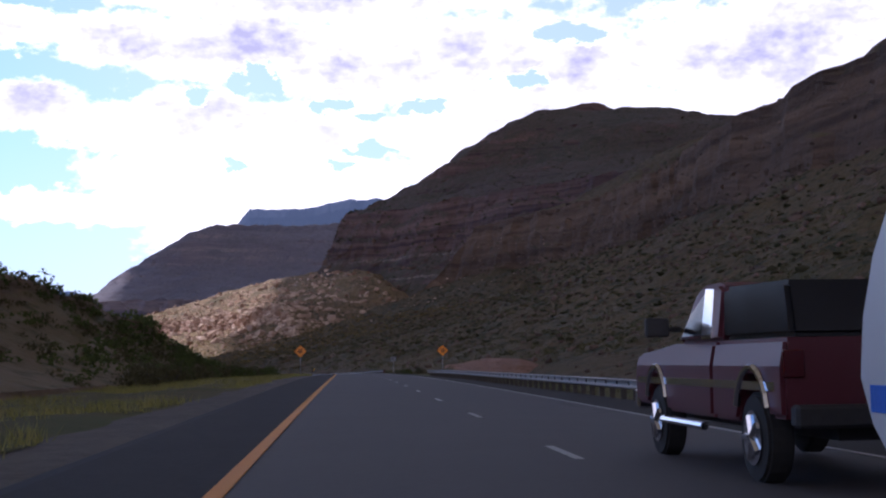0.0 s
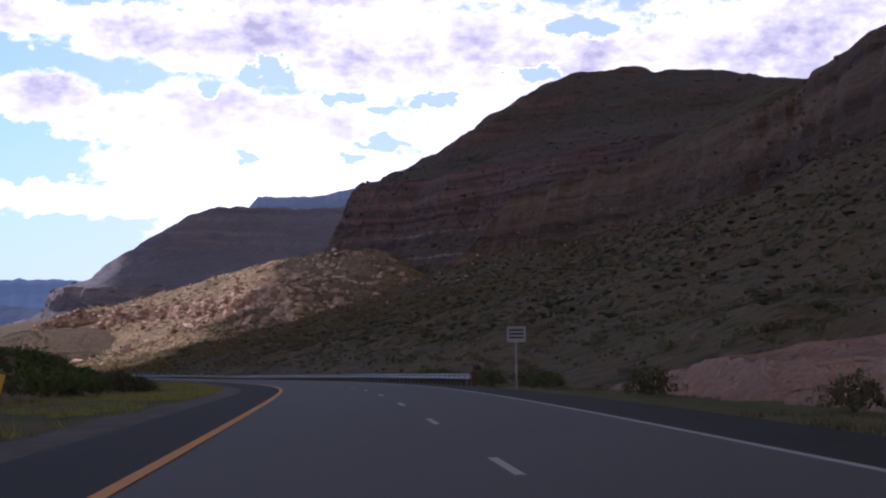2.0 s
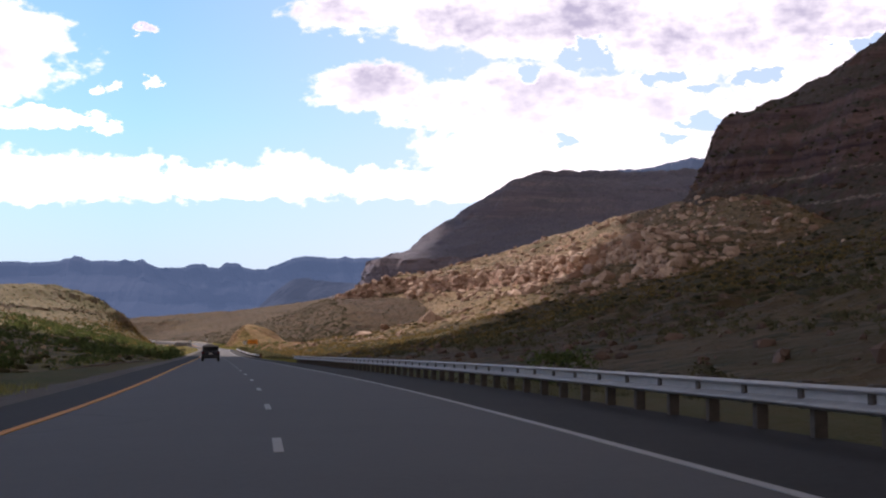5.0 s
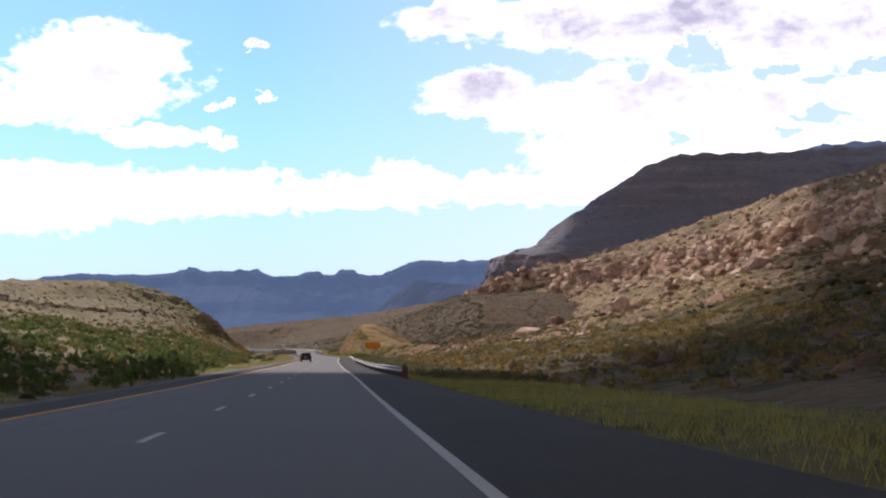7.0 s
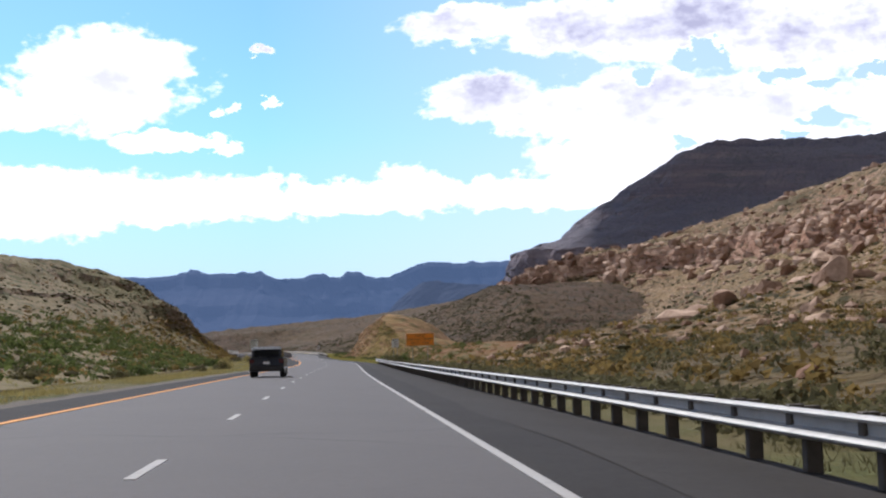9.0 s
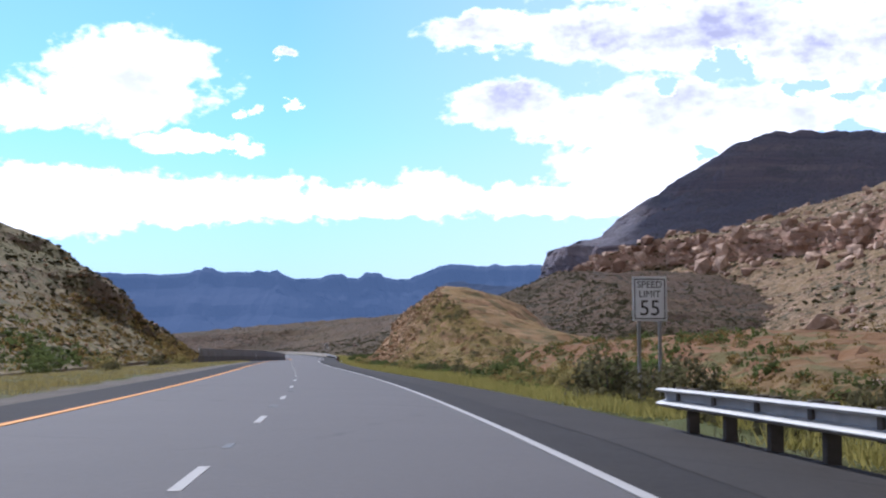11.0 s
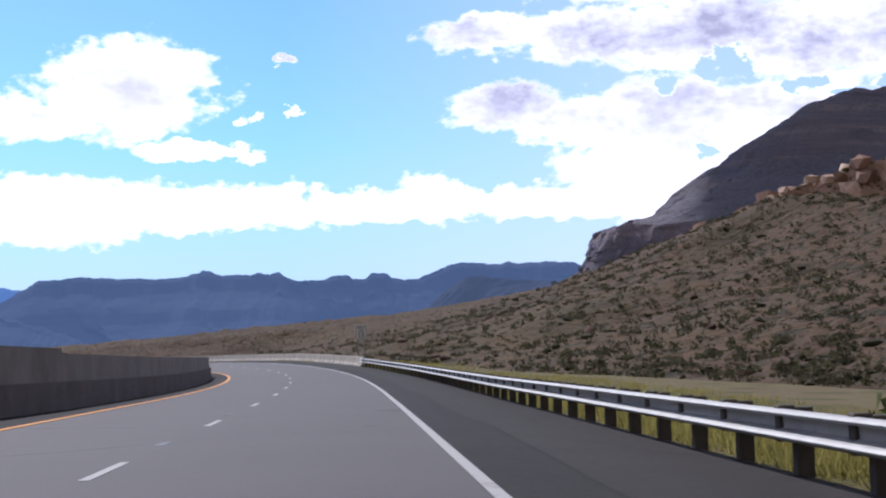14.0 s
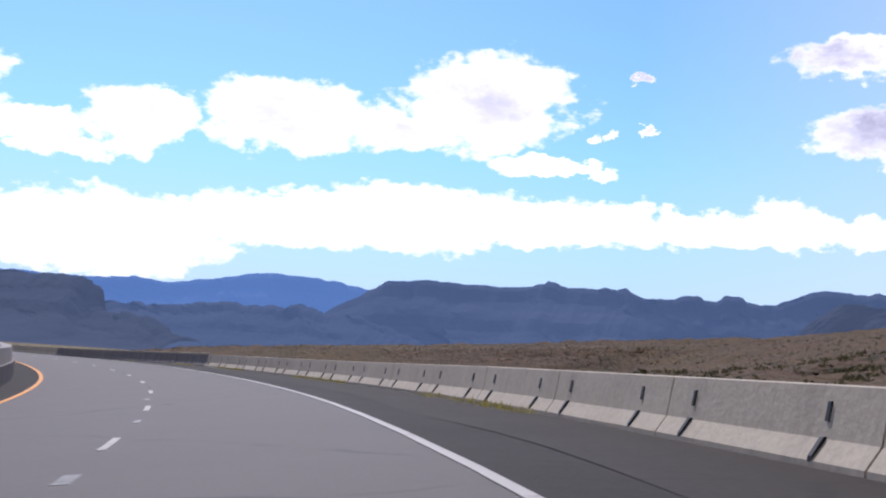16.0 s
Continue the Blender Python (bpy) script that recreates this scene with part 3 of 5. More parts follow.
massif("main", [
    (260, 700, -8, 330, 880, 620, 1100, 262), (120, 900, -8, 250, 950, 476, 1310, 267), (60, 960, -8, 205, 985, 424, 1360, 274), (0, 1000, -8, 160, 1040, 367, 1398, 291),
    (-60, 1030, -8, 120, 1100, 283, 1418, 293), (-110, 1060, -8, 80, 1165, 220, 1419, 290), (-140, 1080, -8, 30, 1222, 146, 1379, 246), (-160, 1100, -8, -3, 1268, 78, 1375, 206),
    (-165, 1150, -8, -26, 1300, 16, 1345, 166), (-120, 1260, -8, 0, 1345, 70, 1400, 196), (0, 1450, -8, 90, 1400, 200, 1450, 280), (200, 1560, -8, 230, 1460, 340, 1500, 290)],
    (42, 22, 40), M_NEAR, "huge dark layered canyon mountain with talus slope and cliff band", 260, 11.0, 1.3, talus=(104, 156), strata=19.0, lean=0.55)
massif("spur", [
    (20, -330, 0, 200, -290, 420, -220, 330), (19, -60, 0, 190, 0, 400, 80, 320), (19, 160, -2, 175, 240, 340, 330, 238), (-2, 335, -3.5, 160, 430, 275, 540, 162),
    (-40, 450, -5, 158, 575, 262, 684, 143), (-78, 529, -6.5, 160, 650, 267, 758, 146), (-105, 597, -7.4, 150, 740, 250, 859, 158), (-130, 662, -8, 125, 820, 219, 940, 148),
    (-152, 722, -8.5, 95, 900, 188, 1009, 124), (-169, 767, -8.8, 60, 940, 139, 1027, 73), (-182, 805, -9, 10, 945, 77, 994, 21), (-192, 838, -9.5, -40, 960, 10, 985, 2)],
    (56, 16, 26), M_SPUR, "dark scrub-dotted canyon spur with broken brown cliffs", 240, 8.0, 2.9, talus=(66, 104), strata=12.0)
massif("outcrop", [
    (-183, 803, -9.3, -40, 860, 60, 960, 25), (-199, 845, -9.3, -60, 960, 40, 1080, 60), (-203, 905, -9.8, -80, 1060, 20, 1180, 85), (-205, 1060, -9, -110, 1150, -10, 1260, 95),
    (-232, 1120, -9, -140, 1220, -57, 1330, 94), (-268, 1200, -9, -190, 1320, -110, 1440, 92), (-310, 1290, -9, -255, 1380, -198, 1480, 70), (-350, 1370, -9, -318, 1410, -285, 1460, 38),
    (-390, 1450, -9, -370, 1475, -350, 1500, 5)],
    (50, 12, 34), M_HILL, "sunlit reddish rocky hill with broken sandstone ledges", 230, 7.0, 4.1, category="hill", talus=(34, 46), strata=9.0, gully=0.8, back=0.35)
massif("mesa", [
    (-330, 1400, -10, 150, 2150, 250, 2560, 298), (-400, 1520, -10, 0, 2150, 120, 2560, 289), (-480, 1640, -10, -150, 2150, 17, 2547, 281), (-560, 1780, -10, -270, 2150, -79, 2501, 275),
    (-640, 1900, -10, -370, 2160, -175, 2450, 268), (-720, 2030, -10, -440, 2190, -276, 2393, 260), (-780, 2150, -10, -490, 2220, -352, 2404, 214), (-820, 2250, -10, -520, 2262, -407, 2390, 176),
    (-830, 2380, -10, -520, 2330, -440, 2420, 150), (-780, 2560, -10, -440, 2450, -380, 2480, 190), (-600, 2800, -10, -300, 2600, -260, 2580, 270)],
    (50, 16, 34), M_MESA, "broad flat-topped haze-toned mesa with banded cliffs above brown slopes", 220, 15.0, 7.7, talus=(76, 113), strata=24.0)
massif("brown", [
    (-266, 1056, -9.2, -240, 1100, -200, 1170, -3), (-293, 1105, -9.0, -250, 1165, -150, 1350, 13), (-335, 1172, -8.8, -280, 1255, -130, 1560, 38), (-400, 1250, -8.8, -330, 1370, -190, 1680, 60), (-460, 1330, -9, -380, 1560, -270, 1800, 66), (-520, 1540, -9, -460, 1720, -370, 1950, 68),
    (-620, 1740, -10, -560, 1900, -480, 2080, 57), (-720, 1900, -10, -690, 2020, -650, 2150, 38), (-800, 1880, -11, -790, 1990, -780, 2100, 26), (-920, 1860, -11, -915, 1960, -910, 2060, 14), (-1080, 1820, -11, -1075, 1920, -1070, 2020, 2)],
    (40, 4, 24), M_BROWN, "brown scrub-covered slope below the mesa", 260, 8.0, 12.4, category="hill", talus=(24, 25), gully=0.9, back=0.6, grit=0.9, smooth=True, lean=4.0)
# The butte takes the same painted blue haze as the far mesas.
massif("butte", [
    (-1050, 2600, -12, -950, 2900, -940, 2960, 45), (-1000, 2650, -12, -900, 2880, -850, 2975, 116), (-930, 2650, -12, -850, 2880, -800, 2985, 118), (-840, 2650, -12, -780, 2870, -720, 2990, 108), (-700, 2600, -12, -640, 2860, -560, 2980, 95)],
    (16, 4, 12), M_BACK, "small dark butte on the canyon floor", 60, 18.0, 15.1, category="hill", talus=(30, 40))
massif("knoll", [
    (-17, -120, 0, -35, -120, -60, -120, 9), (-17, 40, 0, -33, 50, -50, 60, 13), (-17, 110, -1, -30, 115, -46, 120, 11), (-18, 170, -1, -30, 175, -44, 180, 5), (-20, 230, -2, -33, 235, -46, 240, 1.6),
    (-33, 303, -3.2, -42, 305, -52, 307, 0.8), (-45, 343, -3.8, -55, 340, -68, 336, 0.6), (-60, 390, -4.4, -72, 386, -86, 381, -0.6), (-77, 437, -5, -90, 433, -104, 428, -2.5), (-95, 483, -5.6, -108, 479, -122, 474, -4.6)],
    (12, 2, 10), M_LEFT, "low scrubby median knoll with dark bushes", 90, 2.0, 2.2, category="hill", sink=3.0, back=1.2, talus=(20, 21))
massif("left", [
    (-75, 440, -5, -150, 480, -220, 520, 3), (-115, 560, -6, -190, 600, -240, 640, 10), (-165, 680, -7, -250, 730, -300, 770, 17), (-218, 800, -8, -310, 850, -350, 885, 20), (-268, 910, -8, -328, 945, -366, 968, 23.5),
    (-312, 1000, -8, -346, 1010, -374, 1020, 24.5), (-328, 1043, -8, -345, 1044, -360, 1045, 17.5), (-336, 1062, -8, -350, 1063, -364, 1065, 6.5), (-343, 1082, -8, -355, 1085, -368, 1090, 3.0), (-356, 1118, -9, -370, 1126, -386, 1138, -5.5)],
    (30, 3, 16), M_LEFT, "grey-brown scrub-dotted hill beside the highway", 220, 4.5, 5.5, category="hill", back=1.6, talus=(9, 10.5), gully=0.6, lean=1.2)
massif("cut", [
    (-229, 905, -8.3, -226, 912, -222, 925, -7.8), (-236, 920, -8.3, -232, 928, -228, 934, -5.4), (-241, 932, -8.3, -238, 939, -235, 944, -2.6), (-245, 942, -8.3, -242, 947, -240.5, 950, 0.1),
    (-250, 953, -8.3, -247.5, 957, -244.5, 960, 1.7), (-257, 970, -8.3, -254, 974, -250, 978, 3.2), (-264, 986, -8.3, -261, 990, -257, 994, 2.2), (-271, 1002, -8.3, -267.5, 1006, -264, 1009, -1.6),
    (-278, 1018, -8.3, -274, 1021, -270, 1024, -3.4), (-285, 1034, -8.6, -281, 1037, -277, 1040, -7.4)],
    (26, 10, 30), M_CUT, "tan rocky road-cut hill with loose boulders", 190, 1.5, 9.2, category="hill", sink=2.0, back=2.6, talus=(-1.5, 0.0), strata=1.6, gully=0.8, grit=0.8, lean=0.8, smooth=True)
massif("bank", [
    (-202, 848, -8.6, -197, 852, -188, 858, -7.9), (-211, 872, -8.6, -205, 875, -195, 881, -5.4), (-219, 891, -8.6, -213, 895, -203, 901, -4.9), (-227, 909, -8.6, -222, 912, -213, 919, -5.4), (-234, 925, -8.6, -230, 928, -223, 933, -7.6)],
    (12, 3, 12), M_REDSOIL, "bank of bare red soil with tufts of brush", 80, 1.4, 6.3, category="bank", sink=2.0, back=1.4, talus=(-5.5, -5.0), lean=1.0)
massif("mound", [
    (13, 150, -1.2, 15, 151, 20, 152, -0.8), (13, 165, -1.2, 15, 166, 21, 166, 1.0), (13, 182, -1.4, 15, 182, 22, 182, 1.5), (12.5, 196, -1.6, 15, 196, 21, 196, 1.0), (12, 208, -1.8, 14, 208, 19, 208, -1.2)],
    (8, 4, 10), M_DIRT, "low mound of bare pinkish soil", 60, 1.2, 3.3, category="mound", sink=1.0, back=1.5, talus=(0.2, 0.4))


def ridge(name, az0, az1, dist, bumps, base_h, mat, label, seed, taper=3.0, edge=0.35):
    a = np.radians(np.linspace(az0, az1, 360))
    top = np.full(len(a), base_h)
    for b, w, h in bumps:
        top = top + h * np.clip((w - np.abs(np.degrees(a) - b)) / (edge * w), 0, 1)
    ends = np.clip(np.minimum(np.degrees(a) - az0, az1 - np.degrees(a)) / taper, 0, 1)
    top = top * (0.15 + 0.85 * ends ** 0.6)
    top = top + 9.0 * np.array([noise.fractal((t * 60.0, seed, 0.0), 0.6, 2.2, 4) for t in a])
    rows = []
    for i, t in enumerate(a):
        rows.append((-math.sin(t) * (dist - 560), math.cos(t) * (dist - 560), -15, -math.sin(t) * dist, math.cos(t) * dist, top[i]))
    st = np.array(rows)
    v = np.linspace(0, 1.2, 26)
    rise = np.interp(v, [0, 0.35, 0.62, 0.68, 0.88, 0.92, 1.0, 1.2], [0, 0.16, 0.44, 0.60, 0.82, 0.96, 1.0, 0.9])
    X = st[:, None, 0] + (st[:, None, 3] - st[:, None, 0]) * v
    Y = st[:, None, 1] + (st[:, None, 4] - st[:, None, 1]) * v
    Z = st[:, None, 2] + (st[:, None, 5] - st[:, None, 2]) * rise
    n = fbm(X, Y, Z * 0, 420.0, 5, seed)
    Z = Z + n * 10.0 * np.clip(v / 0.3, 0, 1)
    Y = Y + n * 120
    return tagged(grid(name, K * np.stack([X, Y, Z], -1), mat, smooth=False), label, "mountain ridge")


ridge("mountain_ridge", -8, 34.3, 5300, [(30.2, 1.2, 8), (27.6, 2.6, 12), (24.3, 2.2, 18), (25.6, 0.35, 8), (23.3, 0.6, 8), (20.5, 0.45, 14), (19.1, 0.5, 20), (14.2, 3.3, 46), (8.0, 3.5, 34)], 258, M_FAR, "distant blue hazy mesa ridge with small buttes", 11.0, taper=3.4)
ridge("mountain_ridge", 22, 64, 7600, [(36.8, 3.4, 48), (34.6, 6.0, 50), (41.7, 1.4, 12)], 332, M_FARTHER, "mountain range on the horizon, pale blue with painted haze", 17.0, edge=0.95)
ridge("mountain_ridge", 28.0, 41.0, 4040, [(34.0, 2.6, 14), (31.5, 1.5, 10)], 92, M_FAR, "low ridge on the plain, blue-grey with painted haze", 19.0, taper=2.0)
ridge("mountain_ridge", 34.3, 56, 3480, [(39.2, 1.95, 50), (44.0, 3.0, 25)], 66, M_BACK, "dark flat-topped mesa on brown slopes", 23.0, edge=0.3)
ridge("mountain_ridge", -8, 7.5, 5200, [(1.5, 5.5, 60), (-3.0, 5.0, 40)], 575, M_BACK, "mesa top behind the canyon wall, blue-grey with painted haze", 29.0)

# unseen added clouds whose shadows lie on the canyon's first stretch and mesa's top
M_CLOUD = plain("white_cloud", (0.85, 0.85, 0.87), rough=1.0, spec=0.0, var=0.05, scale=0.01)
let_through(M_CLOUD, 0.06)


def cloud_over(cu, cv, x, y, wob, z0, height, label):
    """A cumulus sheet with a heaped top, at the given height, whose shadow falls on x, y at the level z0."""
    rim = np.minimum(np.minimum(cu, 1 - cu), np.minimum(cv, 1 - cv))
    body = np.sqrt(np.clip(rim * 4, 0, 1))
    ox, oy = to_sun.x / to_sun.z * (height - z0), to_sun.y / to_sun.z * (height - z0)
    top = K * np.stack([x + ox, y + oy, height + 260 * body * (0.7 + 0.6 * wob)], -1)
    low = K * np.stack([x + ox, y + oy, height - 40 * body * (1 + wob)], -1)
    n, m = cu.shape
    idx = np.arange(n * m).reshape(n, m)
    q = np.stack([idx[:-1, :-1], idx[1:, :-1], idx[1:, 1:], idx[:-1, 1:]], -1).reshape(-1, 4)
    tagged(mesh_object("cloud", np.concatenate([top.reshape(-1, 3), low.reshape(-1, 3)]).tolist(), q.tolist() + (q[:, ::-1] + n * m).tolist(), M_CLOUD, smooth=True), label, "cloud")


# Spread far right and behind as well, to dim skylight over the canyon.
cu, cv = np.meshgrid(np.concatenate([np.linspace(0, 0.26, 90)[:-1], np.linspace(0.26, 1, 20)]), 1 - (1 - np.linspace(0, 1, 60)) ** 1.5, indexing="ij")
cx = -900 + 4700 * cu
front = np.interp(cx, [-900, -300, -180, -130, -105, -85, -76, -20, 60, 3800], [440, 525, 592, 615, 630, 685, 950, 1270, 1345, 1500])
cy = -4200 + (front + 4200) * cv
wob = fbm(cx, cy, cx * 0, 160.0, 4, 31.0)
cloud_over(cu, cv, cx, cy + 25 * wob * cv, wob, 0.0, 1500.0, "broad white cumulus cloud above the view, added to shade the canyon")
cu, cv = np.meshgrid(np.linspace(0, 1, 40), np.linspace(0, 1, 40), indexing="ij")
cx, cy = -405 + 1310 * cu, 2085 + 945 * cv + 0 * cu
wob = fbm(cx, cy, cx * 0, 120.0, 4, 47.0)
cloud_over(cu, cv, cx + 45 * wob, cy + 45 * wob, wob, 150.0, 2500.0, "white cumulus cloud that shades the mesa")

# ---- helpers for things ----
def box(bm, x0, x1, y0, y1, z0, z1, bevel=0.0):
    """Adds a box, its edges eased by bevel."""
    vs = [bm.verts.new(p) for p in ((x0, y0, z0), (x1, y0, z0), (x1, y1, z0), (x0, y1, z0), (x0, y0, z1), (x1, y0, z1), (x1, y1, z1), (x0, y1, z1))]
    fs = [bm.faces.new([vs[i] for i in f]) for f in ((0, 3, 2, 1), (4, 5, 6, 7), (0, 1, 5, 4), (1, 2, 6, 5), (2, 3, 7, 6), (3, 0, 4, 7))]
    if bevel > 0:
        bmesh.ops.bevel(bm, geom=list({e for f in fs for e in f.edges}), offset=bevel, segments=1, affect="EDGES")


def prism(bm, outline, x0, x1, bevel=0.0):
    """A side outline [(y, z), ...] drawn out across x0..x1."""
    n = len(outline)
    a = [bm.verts.new((x0, y, z)) for y, z in outline]
    b = [bm.verts.new((x1, y, z)) for y, z in outline]
    fs = [bm.faces.new(a[::-1]), bm.faces.new(b)]
    fs += [bm.faces.new((a[i], a[(i + 1) % n], b[(i + 1) % n], b[i])) for i in range(n)]
    if bevel > 0:
        bmesh.ops.bevel(bm, geom=list({e for f in fs for e in f.edges}), offset=bevel, segments=2, affect="EDGES")


def rod(bm, p, q, r, n=8):
    """A round bar from p to q."""
    p, q = Vector(p), Vector(q)
    m = Matrix.Translation((p + q) / 2) @ (q - p).to_track_quat("Z", "Y").to_matrix().to_4x4()
    bmesh.ops.create_cone(bm, cap_ends=True, segments=n, radius1=r, radius2=r, depth=(q - p).length, matrix=m)


def part(name, bm, mat, parent=None, label="", kind="", smooth=False):
    """Links a bmesh, built in survey metres, as one mesh object at model scale."""
    bmesh.ops.recalc_face_normals(bm, faces=bm.faces)
    bmesh.ops.scale(bm, vec=(K, K, K), verts=bm.verts)
    me = bpy.data.meshes.new(name)
    bm.to_mesh(me)
    bm.free()
    if smooth:
        me.polygons.foreach_set("use_smooth", [True] * len(me.polygons))
    me.materials.append(mat)
    ob = new(name, me)
    if parent is not None:
        ob.parent = parent
    return tagged(ob, label=label, kind=kind)


def boxes(*args, bevel=0.0):
    bm = bmesh.new()
    for a in args:
        box(bm, *a, bevel=bevel)
    return bm


def thing(name, label, category, group=""):
    return tagged(new(name), label, category, group)


def writing(name, text, size, mat, parent, x, y, z):
    """Raised lettering facing -y, centred at x, z (survey metres)."""
    cu = bpy.data.curves.new(name, "FONT")
    cu.body, cu.size, cu.align_x, cu.align_y, cu.extrude = text, size * K, "CENTER", "CENTER", 0.002
    tmp = new("lettering", cu)
    me = bpy.data.meshes.new_from_object(tmp.evaluated_get(bpy.context.evaluated_depsgraph_get()))
    bpy.data.objects.remove(tmp)
    me.materials.clear()
    me.materials.append(mat)
    ob = new(name, me)
    ob.parent = parent
    ob.matrix_basis = pose(x * K, y * K, z * K, 90, 0, 0)
    return ob


M_ORANGE = plain("orange_sign_sheet", (0.85, 0.27, 0.015), rough=0.5, var=0.12, scale=3.0)
M_SIGNGREY = plain("dull_grey_sign_sheet", (0.30, 0.30, 0.31), rough=0.6, var=0.2, scale=3.0)
M_SIGNWHITE = plain("white_sign_sheet", (0.80, 0.80, 0.81), rough=0.5, var=0.12, scale=3.0)
M_BLACK = plain("black_sign_paint", (0.02, 0.02, 0.022), rough=0.6)
M_SIGNPOST = plain("grey_sign_post", (0.28, 0.27, 0.26), rough=0.6, metal=0.5)
M_YPOST = plain("yellow_reflector", (0.75, 0.42, 0.03), rough=0.4)
M_RUST = plain("weathered_red_brown_marker", (0.12, 0.05, 0.03), rough=0.8)
M_MAROON = plain("maroon_car_paint", (0.085, 0.016, 0.024), rough=0.42, spec=0.35, var=0.1, scale=2.0, bump=0)
M_CHROME = plain("chrome_trim", (0.75, 0.75, 0.77), rough=0.15, metal=1.0, var=0.05, bump=0)
M_GLASS = plain("dark_tinted_glass", (0.008, 0.009, 0.012), rough=0.2, spec=0.22, var=0.1, bump=0)
M_TYRE = plain("black_rubber", (0.022, 0.022, 0.022), rough=0.85)
M_TRAILER = plain("white_trailer_panel", (0.55, 0.56, 0.565), rough=0.35, var=0.08, scale=2.0, bump=0)
M_BLUE = plain("blue_trailer_stripe", (0.02, 0.13, 0.55), rough=0.35, var=0.1)
M_TRIM = plain("black_trim", (0.03, 0.03, 0.032), rough=0.6)
M_REDLAMP = plain("red_tail_lamp", (0.07, 0.007, 0.009), rough=0.2)
M_DARKCAR = plain("dark_blue_car_paint", (0.022, 0.026, 0.040), rough=0.25, spec=0.6, var=0.1, scale=2.0, bump=0)


# Concrete darkened in colour for the shade on the median wall's road face.
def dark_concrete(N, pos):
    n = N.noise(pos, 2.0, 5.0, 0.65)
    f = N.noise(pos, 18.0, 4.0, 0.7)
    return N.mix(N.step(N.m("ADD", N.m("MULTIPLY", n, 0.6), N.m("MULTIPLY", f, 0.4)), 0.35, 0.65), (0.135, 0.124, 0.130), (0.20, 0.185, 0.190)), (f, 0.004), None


M_DARKWALL = material("darkened_concrete", dark_concrete, rough=0.9, spec=0.2)

# ---- guardrails ----
POST = boxes((-0.09, 0.09, -0.075, 0.075, -0.5, 0.72), bevel=0.01)
post_me = part("post", POST, M_POST).data
BLOCK = boxes((-0.26, -0.09, -0.07, 0.07, 0.38, 0.74), bevel=0.01)
block_me = part("block", BLOCK, M_POST).data
for ob in [o for o in bpy.data.objects if o.name in ("post", "block")]:
    bpy.data.objects.remove(ob)


def guardrail(s0, s1, right, marker, label, low=-0.13):
    """W-beam rail on timber posts along the right shoulder."""
    rail = thing("guardrail", label, "guardrail", "guardrails")
    face = right - 0.27
    wave = [(0.03, 0.71), (-0.07, 0.705), (-0.115, 0.68), (-0.105, 0.66), (0.045, 0.63), (0.055, 0.525), (-0.08, 0.48), (-0.115, 0.455), (-0.105, 0.435), (0.03, 0.39)]
    wave = [(r, z + low) for r, z in wave]
    loop = [(face + r, z) for r, z in wave] + [(face + r + 0.012, z) for r, z in wave[::-1]]
    s = s0
    while s < s1 - 0.1:
        e = min(s + 3.81, s1)
        solid_ribbon("beam", np.linspace(s - 0.03, e + 0.03, 4), loop, M_STEEL, parent=rail)
        s = e
    s = s0 + 0.4
    while s < s1:
        for nm, me in (("post", post_me), ("block", block_me)):
            o = new(nm, me)
            o.parent = rail
            o.matrix_basis = place(s, right, low)
        s += 1.905
    if marker:
        o = part("end_marker", boxes((-0.27, -0.05, -0.03, 0.03, -0.2, 0.80), (-0.29, -0.03, -0.06, -0.035, 0.30, 0.82), bevel=0.01), M_RUST, rail, "dark red-brown end marker panel")
        o.matrix_basis = place(s0 - 0.3, right, -0.1)
    return rail


guardrail(-70, 109, 6.9, False, "galvanised steel W-beam guardrail on dark timber posts")
guardrail(200, 505, 6.9, True, "long galvanised W-beam guardrail with a red-brown end marker round the bend")
guardrail(606, 853, 6.9, True, "galvanised W-beam guardrail with a red-brown end marker")
guardrail(1069, 1164, 7.0, True, "galvanised W-beam guardrail leading to the concrete barrier", low=-0.17)

# ---- concrete barrier on the outside of the last bend ----
JERSEY = [(-0.30, -0.1), (-0.30, 0.08), (-0.16, 0.27), (-0.08, 0.75), (0.08, 0.75), (0.16, 0.27), (0.30, 0.08), (0.30, -0.1)]
BAR_R = 7.0
s = 1163.9
while s < 1560:
    e = s + 5.37
    seg = tagged(new("barrier_segment"), "weathered pale concrete barrier segment with dark drain slots", "barrier", "barrier segments")
    # far stretch uses the same darkened concrete, with pale caps
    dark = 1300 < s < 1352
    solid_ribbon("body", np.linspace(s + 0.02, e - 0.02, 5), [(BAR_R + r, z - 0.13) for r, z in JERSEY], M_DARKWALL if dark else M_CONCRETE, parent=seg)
    if dark:
        seg["label"] = "dark concrete barrier segment with a pale cap"
        solid_ribbon("cap", np.linspace(s + 0.02, e - 0.02, 5), [(BAR_R - 0.13, 0.624), (BAR_R - 0.13, 0.70), (BAR_R + 0.13, 0.70), (BAR_R + 0.13, 0.624)], M_CONCRETE, parent=seg)
    if s < 1330:
        for f in (0.20, 0.84):
            c = s + 5.37 * f
            solid_ribbon("drain_slot", [c - 0.04, c + 0.04], [(BAR_R - 0.305, -0.06), (BAR_R - 0.303, -0.01), (BAR_R - 0.19, 0.16), (BAR_R - 0.15, 0.16), (BAR_R - 0.28, -0.04)], M_BLACK, parent=seg)
            solid_ribbon("lifting_slot", [c - 0.035, c + 0.035], [(BAR_R - 0.152, 0.30), (BAR_R - 0.122, 0.48), (BAR_R - 0.09, 0.48), (BAR_R - 0.11, 0.30)], M_BLACK, parent=seg)
    s = e

